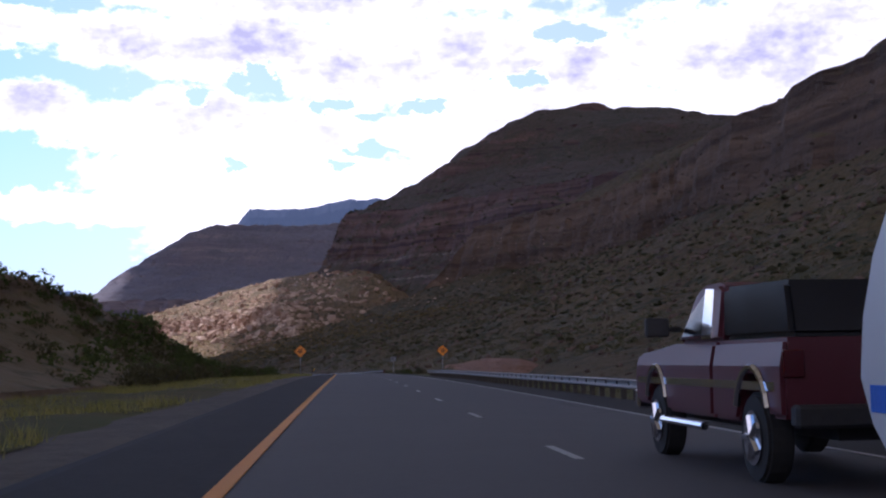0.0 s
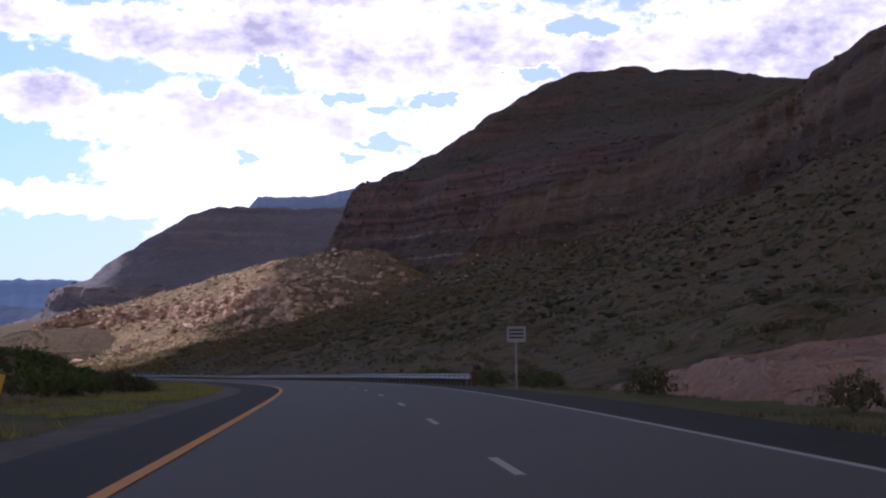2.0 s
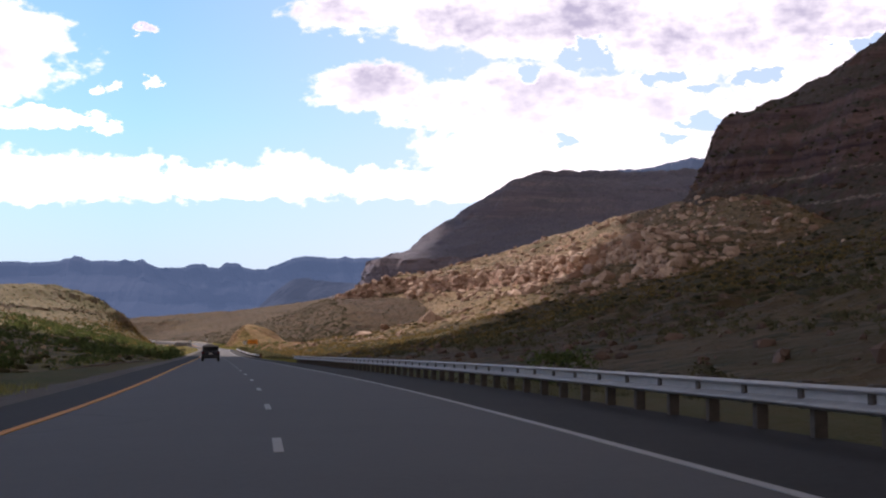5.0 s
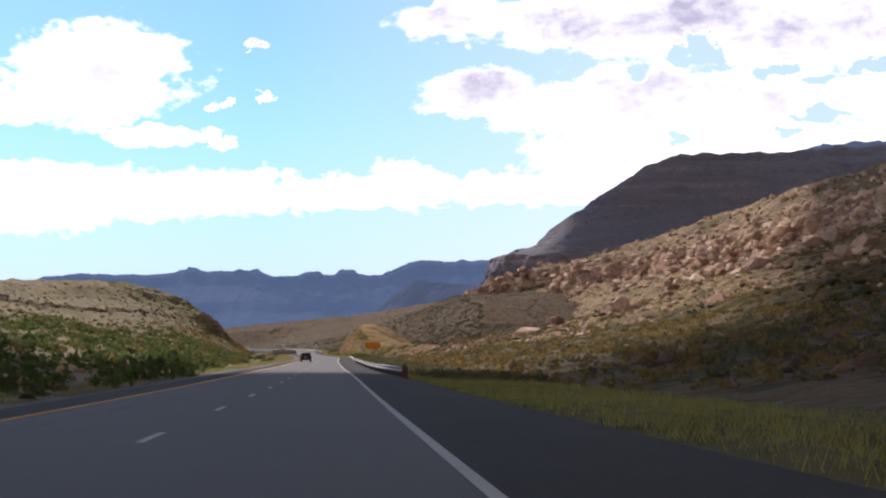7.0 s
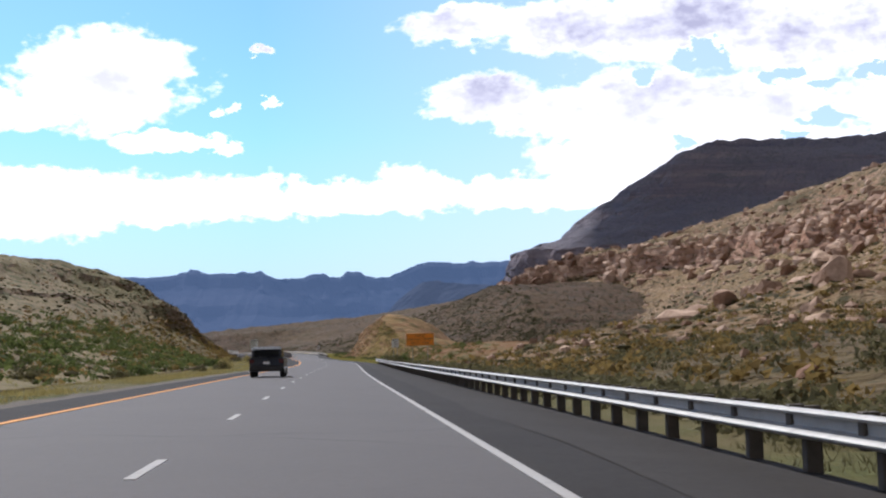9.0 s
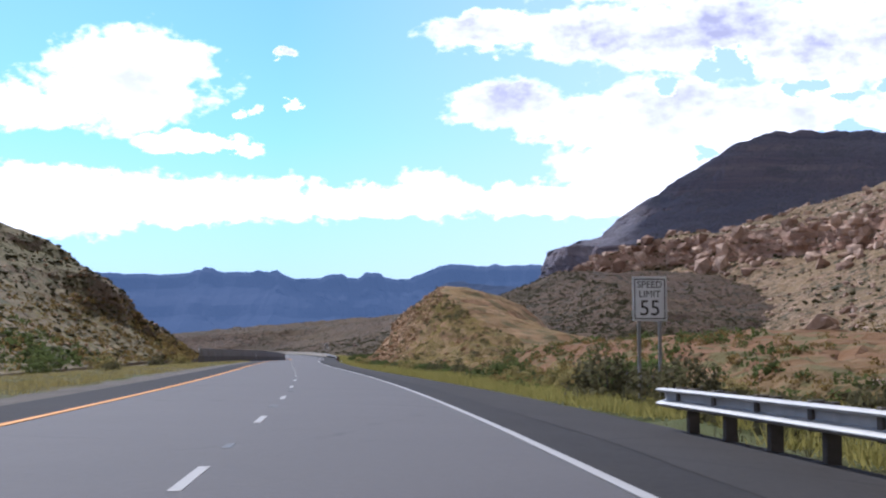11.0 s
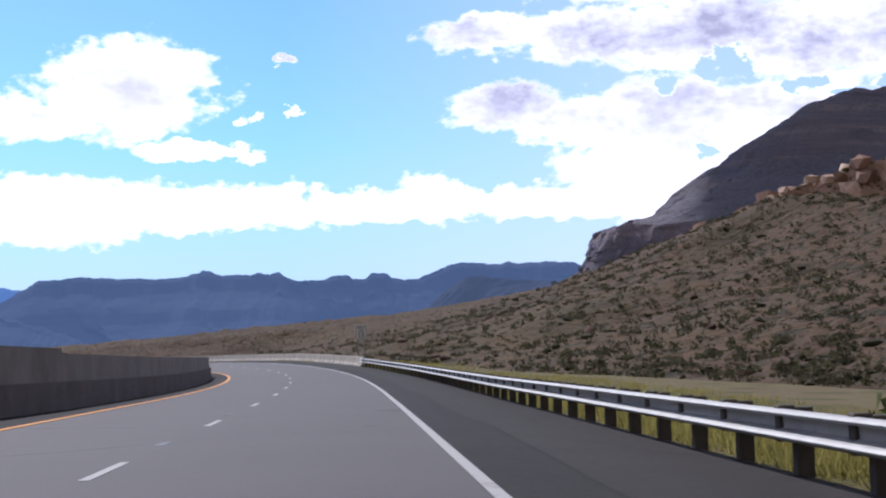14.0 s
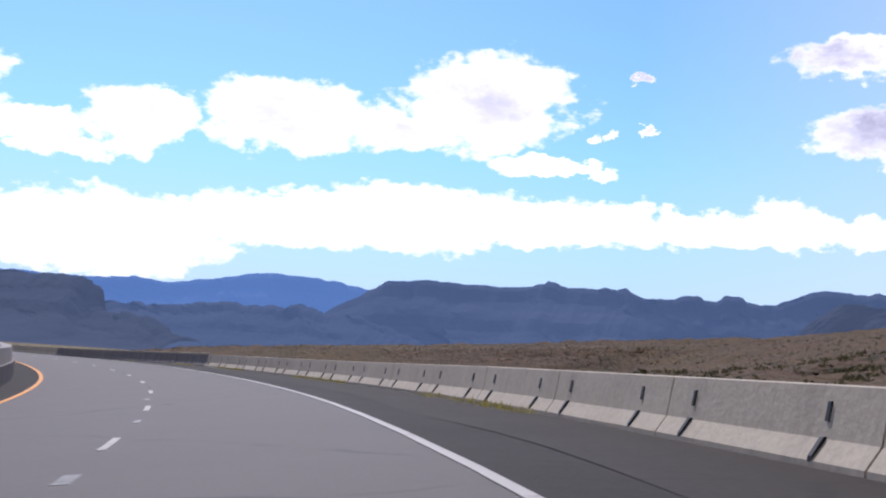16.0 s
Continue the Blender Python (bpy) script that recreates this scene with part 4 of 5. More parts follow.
# ---- dark median barrier on the inside of the last bend ----
TOP = {a: 1.36 + 0.42 * min(1.0, max(0.0, (1120 - a) / 60)) for a in range(1000, 1500)}
M_UPPERWALL = plain("lighter_grey_wall", (0.27, 0.255, 0.25), rough=0.9, var=0.4, scale=1.5)
for a, b, r0, r1 in ((1018, 1042, -13.2, -10.5), (1042, 1060, -10.5, -8.4), (1060, 1080, -8.4, -6.6), (1080, 1100, -6.6, -5.6), (1100, 1160, -5.6, -5.3), (1160, 1220, -5.3, -5.3), (1220, 1280, -5.3, -5.3), (1280, 1340, -5.3, -5.3), (1340, 1400, -5.3, -5.3),
                     (1400, 1480, -5.3, -5.3)):
    ss = np.linspace(a, b, 8)
    rr = np.linspace(r0, r1, 8)
    wall = tagged(new("median_barrier"), "median barrier wall of shade-darkened concrete with a stepped top", "barrier", "median barrier")
    for nm, sec in (("base", [(-0.42, -0.2), (-0.42, 0.72), (0.42, 0.72), (0.42, -0.2)]), ("upper_wall", [(-0.28, 0.724), (-0.24, TOP[a]), (0.24, TOP[a]), (0.28, 0.724)])):
        P = np.stack([line(ss, rr + q, u) for q, u in sec], 1)
        n, m = P.shape[:2]
        faces = [(i * m + j, i * m + (j + 1) % m, (i + 1) * m + (j + 1) % m, (i + 1) * m + j) for i in range(n - 1) for j in range(m)]
        faces += [tuple(range(m - 1, -1, -1)), tuple((n - 1) * m + j for j in range(m))]
        mesh_object(nm, P.reshape(-1, 3).tolist(), faces, M_DARKWALL if nm == "base" else M_UPPERWALL, wall)


# ---- signs ----
def sign_posts(parent, xs, top, mat=None):
    for x in xs:
        bm = bmesh.new()
        box(bm, x - 0.045, x + 0.045, 0.03, 0.10, -1.2, top, 0.006)
        part("post", bm, mat or M_SIGNPOST, parent)


def diamond_sign(s, right, height, label):
    sg = thing("road_sign", label, "road sign", "orange warning signs")
    bm = bmesh.new()
    r = 0.64
    prism(bm, [(-r, 0), (0, -r), (r, 0), (0, r)], -0.012, 0.012, 0.01)
    bmesh.ops.rotate(bm, cent=(0, 0, 0), matrix=Matrix.Rotation(radians(90), 3, "Z"), verts=bm.verts)
    bmesh.ops.translate(bm, vec=(0, 0, height), verts=bm.verts)
    part("panel", bm, M_ORANGE, sg)
    bm = bmesh.new()
    for x0, x1, z0, z1 in ((-0.20, 0.20, 0.12, 0.20), (-0.27, 0.27, -0.04, 0.04), (-0.20, 0.20, -0.20, -0.12)):
        box(bm, x0, x1, -0.02, -0.014, height + z0, height + z1)
    part("lettering_bars", bm, M_BLACK, sg)
    sign_posts(sg, (0.0,), height + 0.3)
    sg.matrix_basis = place(s, right, 0.0)


diamond_sign(100.4, -7.4, 2.45, "orange diamond warning sign on a post in the median")
diamond_sign(110.4, 8.5, 2.8, "orange diamond warning sign behind the guardrail")


def panel_sign(s, right, height, w, h, label, lines, mat, group, posts, border=True):
    sg = thing("road_sign", label, "road sign", group)
    part("panel", boxes((-w / 2, w / 2, -0.012, 0.012, height - h / 2, height + h / 2), bevel=0.008), mat, sg)
    if border:
        t, i = 0.03, 0.05
        bm = boxes((-w / 2 + i, w / 2 - i, -0.017, -0.013, height + h / 2 - i - t, height + h / 2 - i), (-w / 2 + i, w / 2 - i, -0.017, -0.013, height - h / 2 + i, height - h / 2 + i + t),
                   (-w / 2 + i, -w / 2 + i + t, -0.017, -0.013, height - h / 2 + i, height + h / 2 - i), (w / 2 - i - t, w / 2 - i, -0.017, -0.013, height - h / 2 + i, height + h / 2 - i))
        part("border", bm, M_BLACK, sg)
    for text, size, dz in lines:
        if text:
            writing("lettering", text, size, M_BLACK, sg, 0.0, -0.016, height + dz)
        else:
            part("lettering_bar", boxes((-w * 0.38, w * 0.38, -0.02, -0.014, height + dz - size / 2, height + dz + size / 2)), M_BLACK, sg)
    sign_posts(sg, posts, height + h / 2 - 0.05)
    sg.matrix_basis = place(s, right, -0.1)
    return sg


SPEED = [("SPEED", 0.27, 0.40), ("LIMIT", 0.27, 0.13), ("55", 0.62, -0.28)]
for s, r, hgt, lab in ((867.5, 10.2, 2.85, "white speed limit 55 sign on two posts in the verge"), (868.0, -10.3, 2.85, "white speed limit 55 sign on two posts in the median"),
                       (1171.0, 7.9, 2.6, "white speed limit 55 sign behind the concrete barrier")):
    panel_sign(s, r, hgt, 1.0, 1.25, lab, SPEED, M_SIGNWHITE, "speed limit signs", (-0.3, 0.3))
panel_sign(192.9, 7.8, 2.6, 0.95, 0.78, "small dull grey-white regulatory sign with unreadable lines", [("", 0.09, 0.2), ("", 0.09, 0.02), ("", 0.09, -0.16)], M_SIGNGREY, "", (0.0,), False)
panel_sign(850.5, 12.4, 3.15, 3.66, 1.62, "large orange mountain grades warning sign on two posts", [("CURVES", 0.36, 0.45), ("MOUNTAIN GRADES", 0.36, 0.0), ("NEXT 11 MILES", 0.36, -0.46)], M_ORANGE, "", (-1.0, 1.0))


def delineator(s, right, mat, label, lean=0.0):
    d = thing("delineator_post", label, "marker post", "marker posts")
    part("post", boxes((-0.03, 0.03, -0.012, 0.012, -0.4, 1.25), bevel=0.004), M_SIGNPOST, d)
    part("reflector", boxes((-0.05, 0.05, -0.022, -0.014, 0.78, 1.25), bevel=0.004), mat, d)
    d.matrix_basis = place(s, right, -0.25) @ pose(0, 0, 0, 0, -lean, 0)


delineator(150, -6.9, M_YPOST, "slim yellow reflector post leaning in the median verge", lean=-14)
delineator(1052, -7.0, M_SIGNWHITE, "slim white marker post beside the median wall")


# ---- vehicles ----
def wheel(parent, x, y, r, w, rim_mat, side):
    bm = bmesh.new()
    bmesh.ops.create_cone(bm, cap_ends=True, segments=24, radius1=r, radius2=r, depth=w, matrix=Matrix.Translation((x, y, r)) @ Matrix.Rotation(radians(90), 4, "Y"))
    bmesh.ops.bevel(bm, geom=[e for e in bm.edges if len(e.link_faces) == 2 and abs(e.calc_face_angle(0)) > 1.0], offset=0.03, segments=2, affect="EDGES")
    t = part("tyre", bm, M_TYRE, parent)
    bm = bmesh.new()
    ox = x + side * w / 2
    bmesh.ops.create_cone(bm, cap_ends=True, segments=20, radius1=r * 0.60, radius2=r * 0.56, depth=0.05, matrix=Matrix.Translation((ox, y, r)) @ Matrix.Rotation(radians(90), 4, "Y"))
    for k in range(5):
        a = k * 2 * math.pi / 5
        rod(bm, (ox + side * 0.03, y, r), (ox + side * 0.03, y + math.cos(a) * r * 0.5, r + math.sin(a) * r * 0.5), 0.035, 6)
    part("rim", bm, rim_mat, t)


def tuck(bm, z, k):
    """Creases a body at height z and leans its sides inwards above."""
    bmesh.ops.bisect_plane(bm, geom=bm.verts[:] + bm.edges[:] + bm.faces[:], plane_co=(0, 0, z), plane_no=(0, 0, 1))
    for p in bm.verts:
        if p.co.z > z + 0.01:
            p.co.x *= 1 - (1 - k) * min(1.0, (p.co.z - z) / 0.22)


def pickup(s, right):
    v = thing("pickup_truck", "maroon four-wheel-drive pickup truck with chrome trim and tinted windows", "pickup truck")
    w = 1.0
    bm = bmesh.new()
    prism(bm, [(2.75, 0.62), (2.80, 0.95), (2.70, 1.22), (1.25, 1.30), (0.95, 1.32), (-0.62, 1.32), (-0.62, 0.55), (1.20, 0.55), (1.28, 0.85), (1.48, 1.03), (1.85, 1.03), (2.06, 0.85), (2.14, 0.6)], -w, w, 0.04)
    tuck(bm, 1.08, 0.955)
    part("cab_body", bm, M_MAROON, v)
    bm = bmesh.new()
    prism(bm, [(-0.66, 1.33), (-2.75, 1.33), (-2.78, 0.62), (-2.42, 0.62), (-2.32, 0.88), (-2.12, 1.05), (-1.78, 1.05), (-1.56, 0.88), (-1.46, 0.55), (-0.66, 0.55)], -w, w, 0.04)
    tuck(bm, 1.08, 0.955)
    part("cargo_bed", bm, M_MAROON, v)
    bm = bmesh.new()
    prism(bm, [(1.00, 1.32), (0.42, 1.88), (0.20, 1.95), (-0.45, 1.95), (-0.60, 1.88), (-0.64, 1.32)], -w * 0.90, w * 0.90, 0.05)
    tuck(bm, 1.40, 0.93)
    part("cab_roof", bm, M_MAROON, v)
    for sx in (-1, 1):
        bm = bmesh.new()
        prism(bm, [(0.80, 1.40), (0.38, 1.80), (0.02, 1.84), (0.02, 1.40)], sx * w * 0.80, sx * w * 0.908)
        tuck(bm, 1.40, 0.93)
        part("side_window", bm, M_GLASS, v)
        bm = bmesh.new()
        prism(bm, [(-0.40, 1.36), (-0.34, 1.88), (-0.02, 1.90), (-0.02, 1.36)], sx * w * 0.82, sx * w * 0.918)
        tuck(bm, 1.40, 0.93)
        part("pillar_trim", bm, M_CHROME, v)
        bm = boxes((min(sx * w, sx * (w + 0.015)), max(sx * w, sx * (w + 0.015)), -2.6, 2.6, 0.86, 0.94))
        part("side_moulding", bm, M_CHROME, v)
        bm = bmesh.new()
        rod(bm, (sx * (w + 0.06), -0.55, 0.46), (sx * (w + 0.06), 1.15, 0.46), 0.045)
        part("side_step", bm, M_CHROME, v)
        bm = boxes((min(sx * (w + 0.05), sx * (w + 0.32)), max(sx * (w + 0.05), sx * (w + 0.24)), 0.80, 0.90, 1.40, 1.62), (min(sx * 0.9, sx * (w + 0.08)), max(sx * 0.9, sx * (w + 0.08)), 0.82, 0.88, 1.46, 1.52), bevel=0.02)
        part("side_mirror", bm, M_TRIM, v)
        for y in (1.67, -1.95):
            bm = bmesh.new()
            for k in range(9):
                a0, a1 = math.pi * (0.08 + 0.84 * k / 9), math.pi * (0.08 + 0.84 * (k + 1) / 9)
                rod(bm, (sx * (w + 0.01), y + 0.47 * math.cos(a0), 0.58 + 0.49 * math.sin(a0)), (sx * (w + 0.01), y + 0.47 * math.cos(a1), 0.58 + 0.49 * math.sin(a1)), 0.035, 6)
            part("wheel_arch_trim", bm, M_CHROME, v)
            wheel(v, sx * (w - 0.13), y, 0.42, 0.24, M_CHROME, sx)
        part("tail_lamp", boxes((min(sx * 0.80, sx * 0.99), max(sx * 0.80, sx * 0.99), -2.80, -2.76, 0.98, 1.22), bevel=0.01), M_REDLAMP, v)
    bm = bmesh.new()
    prism(bm, [(-0.625, 1.44), (-0.605, 1.82), (-0.625, 1.82), (-0.655, 1.44)], -0.78, 0.78)
    part("rear_window", bm, M_GLASS, v)
    bm = bmesh.new()
    prism(bm, [(-0.70, 1.335), (-0.74, 1.88), (-2.60, 1.84), (-2.72, 1.335)], -w * 0.88, w * 0.88, 0.05)
    part("bed_canopy", bm, M_GLASS, v, "dark glazed bed canopy")
    part("rear_bumper", boxes((-0.95, 0.95, -2.98, -2.80, 0.55, 0.75), bevel=0.03), M_TRIM, v)
    part("front_bumper", boxes((-0.98, 0.98, 2.78, 2.95, 0.52, 0.78), bevel=0.03), M_CHROME, v)
    part("chassis", boxes((-0.45, 0.45, -2.6, 2.6, 0.42, 0.60)), M_TRIM, v)
    v.matrix_basis = place(s, right, 0.012)


pickup(-21.6, 2.12)


def trailer(s, right):
    v = thing("travel_trailer", "white travel trailer with a blue stripe behind the pickup", "trailer")
    bm = bmesh.new()
    prism(bm, [(0.0, 0.72), (0.22, 1.0), (0.14, 1.42), (-0.10, 1.78), (-0.34, 2.12), (-0.98, 2.75), (-1.4, 3.03), (-7.2, 3.05), (-7.3, 0.55), (-0.25, 0.45)], -1.22, 1.22, 0.05)
    part("body", bm, M_TRAILER, v)
    for sx in (-1, 1):
        part("stripe", boxes((min(sx * 1.22, sx * 1.232), max(sx * 1.22, sx * 1.232), -7.2, 0.0, 0.80, 0.97)), M_BLUE, v)
        part("window", boxes((min(sx * 1.22, sx * 1.235), max(sx * 1.22, sx * 1.235), -3.2, -1.8, 1.7, 2.3), bevel=0.01), M_GLASS, v)
        part("skirt_vent", boxes((min(sx * 1.22, sx * 1.232), max(sx * 1.22, sx * 1.232), -0.62, -0.50, 0.62, 1.0)), M_TRIM, v)
        for y in (-4.2, -5.1):
            wheel(v, sx * 1.05, y, 0.36, 0.22, M_CHROME, sx)
    part("front_stripe", boxes((-1.0, 1.0, 0.08, 0.14, 0.82, 0.97)), M_BLUE, v)
    bm = bmesh.new()
    rod(bm, (-0.8, -0.2, 0.6), (0.0, 1.3, 0.55), 0.05)
    rod(bm, (0.8, -0.2, 0.6), (0.0, 1.3, 0.55), 0.05)
    part("drawbar", bm, M_TRIM, v)
    v.matrix_basis = place(s, right, 0.012)


trailer(-27.3, 1.90)


def suv(s, right, label):
    v = thing("car", label, "car", "cars on the highway")
    w = 0.92
    bm = bmesh.new()
    prism(bm, [(2.25, 0.35), (2.30, 0.75), (2.05, 0.98), (1.10, 1.06), (-2.15, 1.10), (-2.28, 0.85), (-2.25, 0.35), (-1.75, 0.32), (-1.65, 0.55), (-1.20, 0.55), (-1.08, 0.32), (1.05, 0.32), (1.15, 0.55), (1.62, 0.55), (1.72, 0.32)], -w, w, 0.05)
    part("body", bm, M_DARKCAR, v)
    bm = bmesh.new()
    prism(bm, [(1.05, 1.07), (0.35, 1.58), (-1.6, 1.66), (-2.05, 1.50), (-2.16, 1.11)], -w * 0.86, w * 0.86, 0.06)
    part("cabin", bm, M_DARKCAR, v)
    bm = bmesh.new()
    prism(bm, [(-2.165, 1.16), (-2.075, 1.46), (-2.055, 1.46), (-2.145, 1.16)], -0.66, 0.66)
    part("rear_window", bm, M_GLASS, v)
    for sx in (-1, 1):
        bm = bmesh.new()
        prism(bm, [(0.80, 1.12), (0.32, 1.50), (-1.85, 1.54), (-1.98, 1.14)], sx * w * 0.862, sx * w * 0.875)
        part("side_window", bm, M_GLASS, v)
        part("tail_lamp", boxes((min(sx * 0.66, sx * 0.90), max(sx * 0.66, sx * 0.90), -2.31, -2.25, 0.78, 0.98), bevel=0.01), M_REDLAMP, v)
        for y in (1.38, -1.42):
            wheel(v, sx * 0.80, y, 0.34, 0.22, M_CHROME, sx)
    part("bumper", boxes((-0.9, 0.9, -2.38, -2.26, 0.38, 0.62), bevel=0.03), M_TRIM, v)
    part("number_plate", boxes((-0.16, 0.16, -2.33, -2.29, 0.72, 0.86)), M_SIGNWHITE, v)
    v.matrix_basis = place(s, right, 0.012)


suv(508, -1.8, "dark sport-utility car driving in the passing lane")
suv(752, -1.9, "dark sport-utility car ahead on the highway")


def truck(s, right, up, label, turn=180):
    v = thing("truck", label, "truck", "trucks")
    part("cargo_box", boxes((-1.25, 1.25, -5.0, 3.6, 1.15, 3.9), bevel=0.04), M_TRAILER, v)
    bm = bmesh.new()
    prism(bm, [(3.75, 0.6), (6.0, 0.6), (6.05, 1.6), (5.6, 2.9), (4.9, 3.2), (3.75, 3.2)], -1.2, 1.2, 0.06)
    part("cab", bm, M_TRAILER, v)
    part("windscreen", boxes((-1.0, 1.0, 5.75, 5.95, 1.75, 2.5)), M_GLASS, v)
    part("chassis", boxes((-0.5, 0.5, -4.9, 5.6, 0.7, 1.1)), M_TRIM, v)
    for sx in (-1, 1):
        for y in (4.9, -2.4, -3.5):
            wheel(v, sx * 1.02, y, 0.5, 0.3, M_CHROME, sx)
    v.matrix_basis = place(s, right, up, turn)


truck(1195, -22, -0.85, "white box truck on the opposite carriageway beyond the barrier")


# ---- plants and stones ----
rng = np.random.RandomState(11)


def leaf_material(name, c0, c1):
    def build(N, pos):
        n = N.noise(pos, 3.0, 4.0, 0.6)
        i = N.n("ShaderNodeNewGeometry").outputs["Random Per Island"]
        return N.mix(N.m("ADD", N.m("MULTIPLY", n, 0.4), N.m("MULTIPLY", i, 0.6)), c0, c1), None, None
    m = material(name, build, rough=0.9, spec=0.1)
    let_through(m, 0.45)          # thin leaves
    return m


M_SCRUB = leaf_material("grey_green_scrub", (0.072, 0.068, 0.033), (0.145, 0.130, 0.068))
M_DARKSCRUB = leaf_material("dark_slope_scrub", (0.042, 0.042, 0.021), (0.088, 0.080, 0.045))
M_BUSH = leaf_material("green_bush_leaves", (0.048, 0.066, 0.020), (0.125, 0.15, 0.05))
M_GOLD = leaf_material("ochre_dry_brush", (0.120, 0.085, 0.030), (0.250, 0.175, 0.065))
M_GRASS = leaf_material("dry_yellow_grass", (0.20, 0.17, 0.055), (0.38, 0.31, 0.13))
M_GREENGRASS = leaf_material("yellow_green_grass", (0.180, 0.172, 0.042), (0.40, 0.345, 0.115))


def stone_build(N, pos):
    i = N.n("ShaderNodeNewGeometry").outputs["Random Per Island"]
    n = N.noise(pos, 1.4, 5.0, 0.7)
    c = N.mix(N.step(i, 0.2, 0.9), (0.235, 0.130, 0.062), (0.52, 0.355, 0.205))
    return N.mix(N.step(n, 0.45, 0.7, 0.0, 0.6), c, (0.20, 0.13, 0.09)), (n, 0.12), None


M_STONE = material("tan_sandstone_boulder", stone_build, rough=0.9, spec=0.15)


def stone_red(N, pos):
    i = N.n("ShaderNodeNewGeometry").outputs["Random Per Island"]
    n = N.noise(pos, 0.9, 5.0, 0.7)
    c = N.mix(i, (0.22, 0.128, 0.086), (0.62, 0.46, 0.345))
    return N.mix(N.step(n, 0.45, 0.7, 0.0, 0.6), c, (0.13, 0.07, 0.05)), (n, 0.12), None


M_REDSTONE = material("red_sandstone_boulder", stone_red, rough=0.9, spec=0.15)


# Darker stones, toned for the slopes that lie in cloud shade.
def stone_dark(N, pos):
    i = N.n("ShaderNodeNewGeometry").outputs["Random Per Island"]
    return N.mix(i, (0.07, 0.048, 0.038), (0.17, 0.115, 0.09)), None, None


M_DARKSTONE = material("shade_toned_boulder", stone_dark, rough=0.95, spec=0.1)


def sample(key, n, j0=0.0, j1=1.0, i0=0.0, i1=1.0):
    """Random points on a mountain's sheet, by shares of its rows and columns (far side left out)."""
    Q = SURFACES[key]
    a = rng.uniform(i0, i1, n) * (Q.shape[0] - 2)
    b = rng.uniform(j0, j1, n) * (Q.shape[1] - 11)
    i, j = a.astype(int), b.astype(int)
    u, v = (a - i)[:, None], (b - j)[:, None]
    return (Q[i, j] * (1 - u) + Q[i + 1, j] * u) * (1 - v) + (Q[i, j + 1] * (1 - u) + Q[i + 1, j + 1] * u) * v


def sphere_base(sub):
    bm = bmesh.new()
    bmesh.ops.create_icosphere(bm, subdivisions=sub, radius=1.0)
    v = np.array([p.co[:] for p in bm.verts])
    f = np.array([[p.index for p in q.verts] for q in bm.faces])
    bm.free()
    return v, f


ICO1, ICO2 = sphere_base(1), sphere_base(2)


def scatter(name, pts, sizes, mat, label, category, flat=0.75, jag=0.35, base=ICO1, sink=0.3, cube=False):
    """Many lumps as one object: stones or clumps, each turned, squashed and jagged in its own way."""
    v, f = base
    n, m = len(pts), len(v)
    ang = rng.uniform(0, 2 * math.pi, n)
    jit = 1 + jag * rng.uniform(-1, 1, (n, m))
    V = v[None] * jit[..., None]
    if cube:
        V = np.sign(V) * np.abs(V) ** 0.84
    sx = rng.uniform(0.7, 1.4, (n, 1))
    V = V * np.stack([sx, 1 / sx, np.full((n, 1), 1.0) * flat * rng.uniform(0.7, 1.3, (n, 1))], -1)
    c, s_ = np.cos(ang)[:, None], np.sin(ang)[:, None]
    X = V[..., 0] * c - V[..., 1] * s_
    Y = V[..., 0] * s_ + V[..., 1] * c
    Z = V[..., 2]
    if cube:
        tilt = rng.normal(0, 0.5, (n, 1))
        Y, Z = Y * np.cos(tilt) - Z * np.sin(tilt), Y * np.sin(tilt) + Z * np.cos(tilt)
    W3 = np.stack([X, Y, Z + flat * (1 - 2 * sink)], -1) * sizes[:, None, None] + pts[:, None]
    F = (f[None] + (np.arange(n) * m)[:, None, None]).reshape(-1, 3)
    ob = mesh_object(name, W3.reshape(-1, 3).tolist(), F.tolist(), mat)
    return tagged(ob, label, category, kind="stuff")


def leafy(name, pts, sizes, mat, label, leaves, category="shrubs", tall=0.8):
    """Shrubs as clouds of small leaf clumps, one object."""
    n = len(pts)
    k = leaves
    d = rng.normal(size=(n, k, 3))
    d /= np.linalg.norm(d, axis=-1, keepdims=True)
    r = rng.uniform(0.45, 1.0, (n, k, 1)) ** 0.6
    lump = 1 + 0.25 * np.sin(d[..., :1] * 5 + rng.uniform(0, 6, (n, 1, 1))) * np.cos(d[..., 1:2] * 4)
    c = d * r * lump
    c[..., 2] = np.abs(c[..., 2]) * tall + 0.05
    a = rng.normal(size=(n, k, 3))
    a /= np.linalg.norm(a, axis=-1, keepdims=True)
    b = np.cross(a, d)
    b /= np.linalg.norm(b, axis=-1, keepdims=True) + 1e-6
    q = rng.uniform(0.10, 0.26, (n, k, 1)) * (40 / k) ** 0.4
    tri = np.stack([c + a * q, c - a * q * 0.6 + b * q * 0.8, c - a * q * 0.6 - b * q * 0.8], 2)
    V = tri * sizes[:, None, None, None] + pts[:, None, None]
    V = V.reshape(-1, 3)
    F = np.arange(len(V)).reshape(-1, 3)
    return tagged(mesh_object(name, V.tolist(), F.tolist(), mat), label, category, kind="stuff")


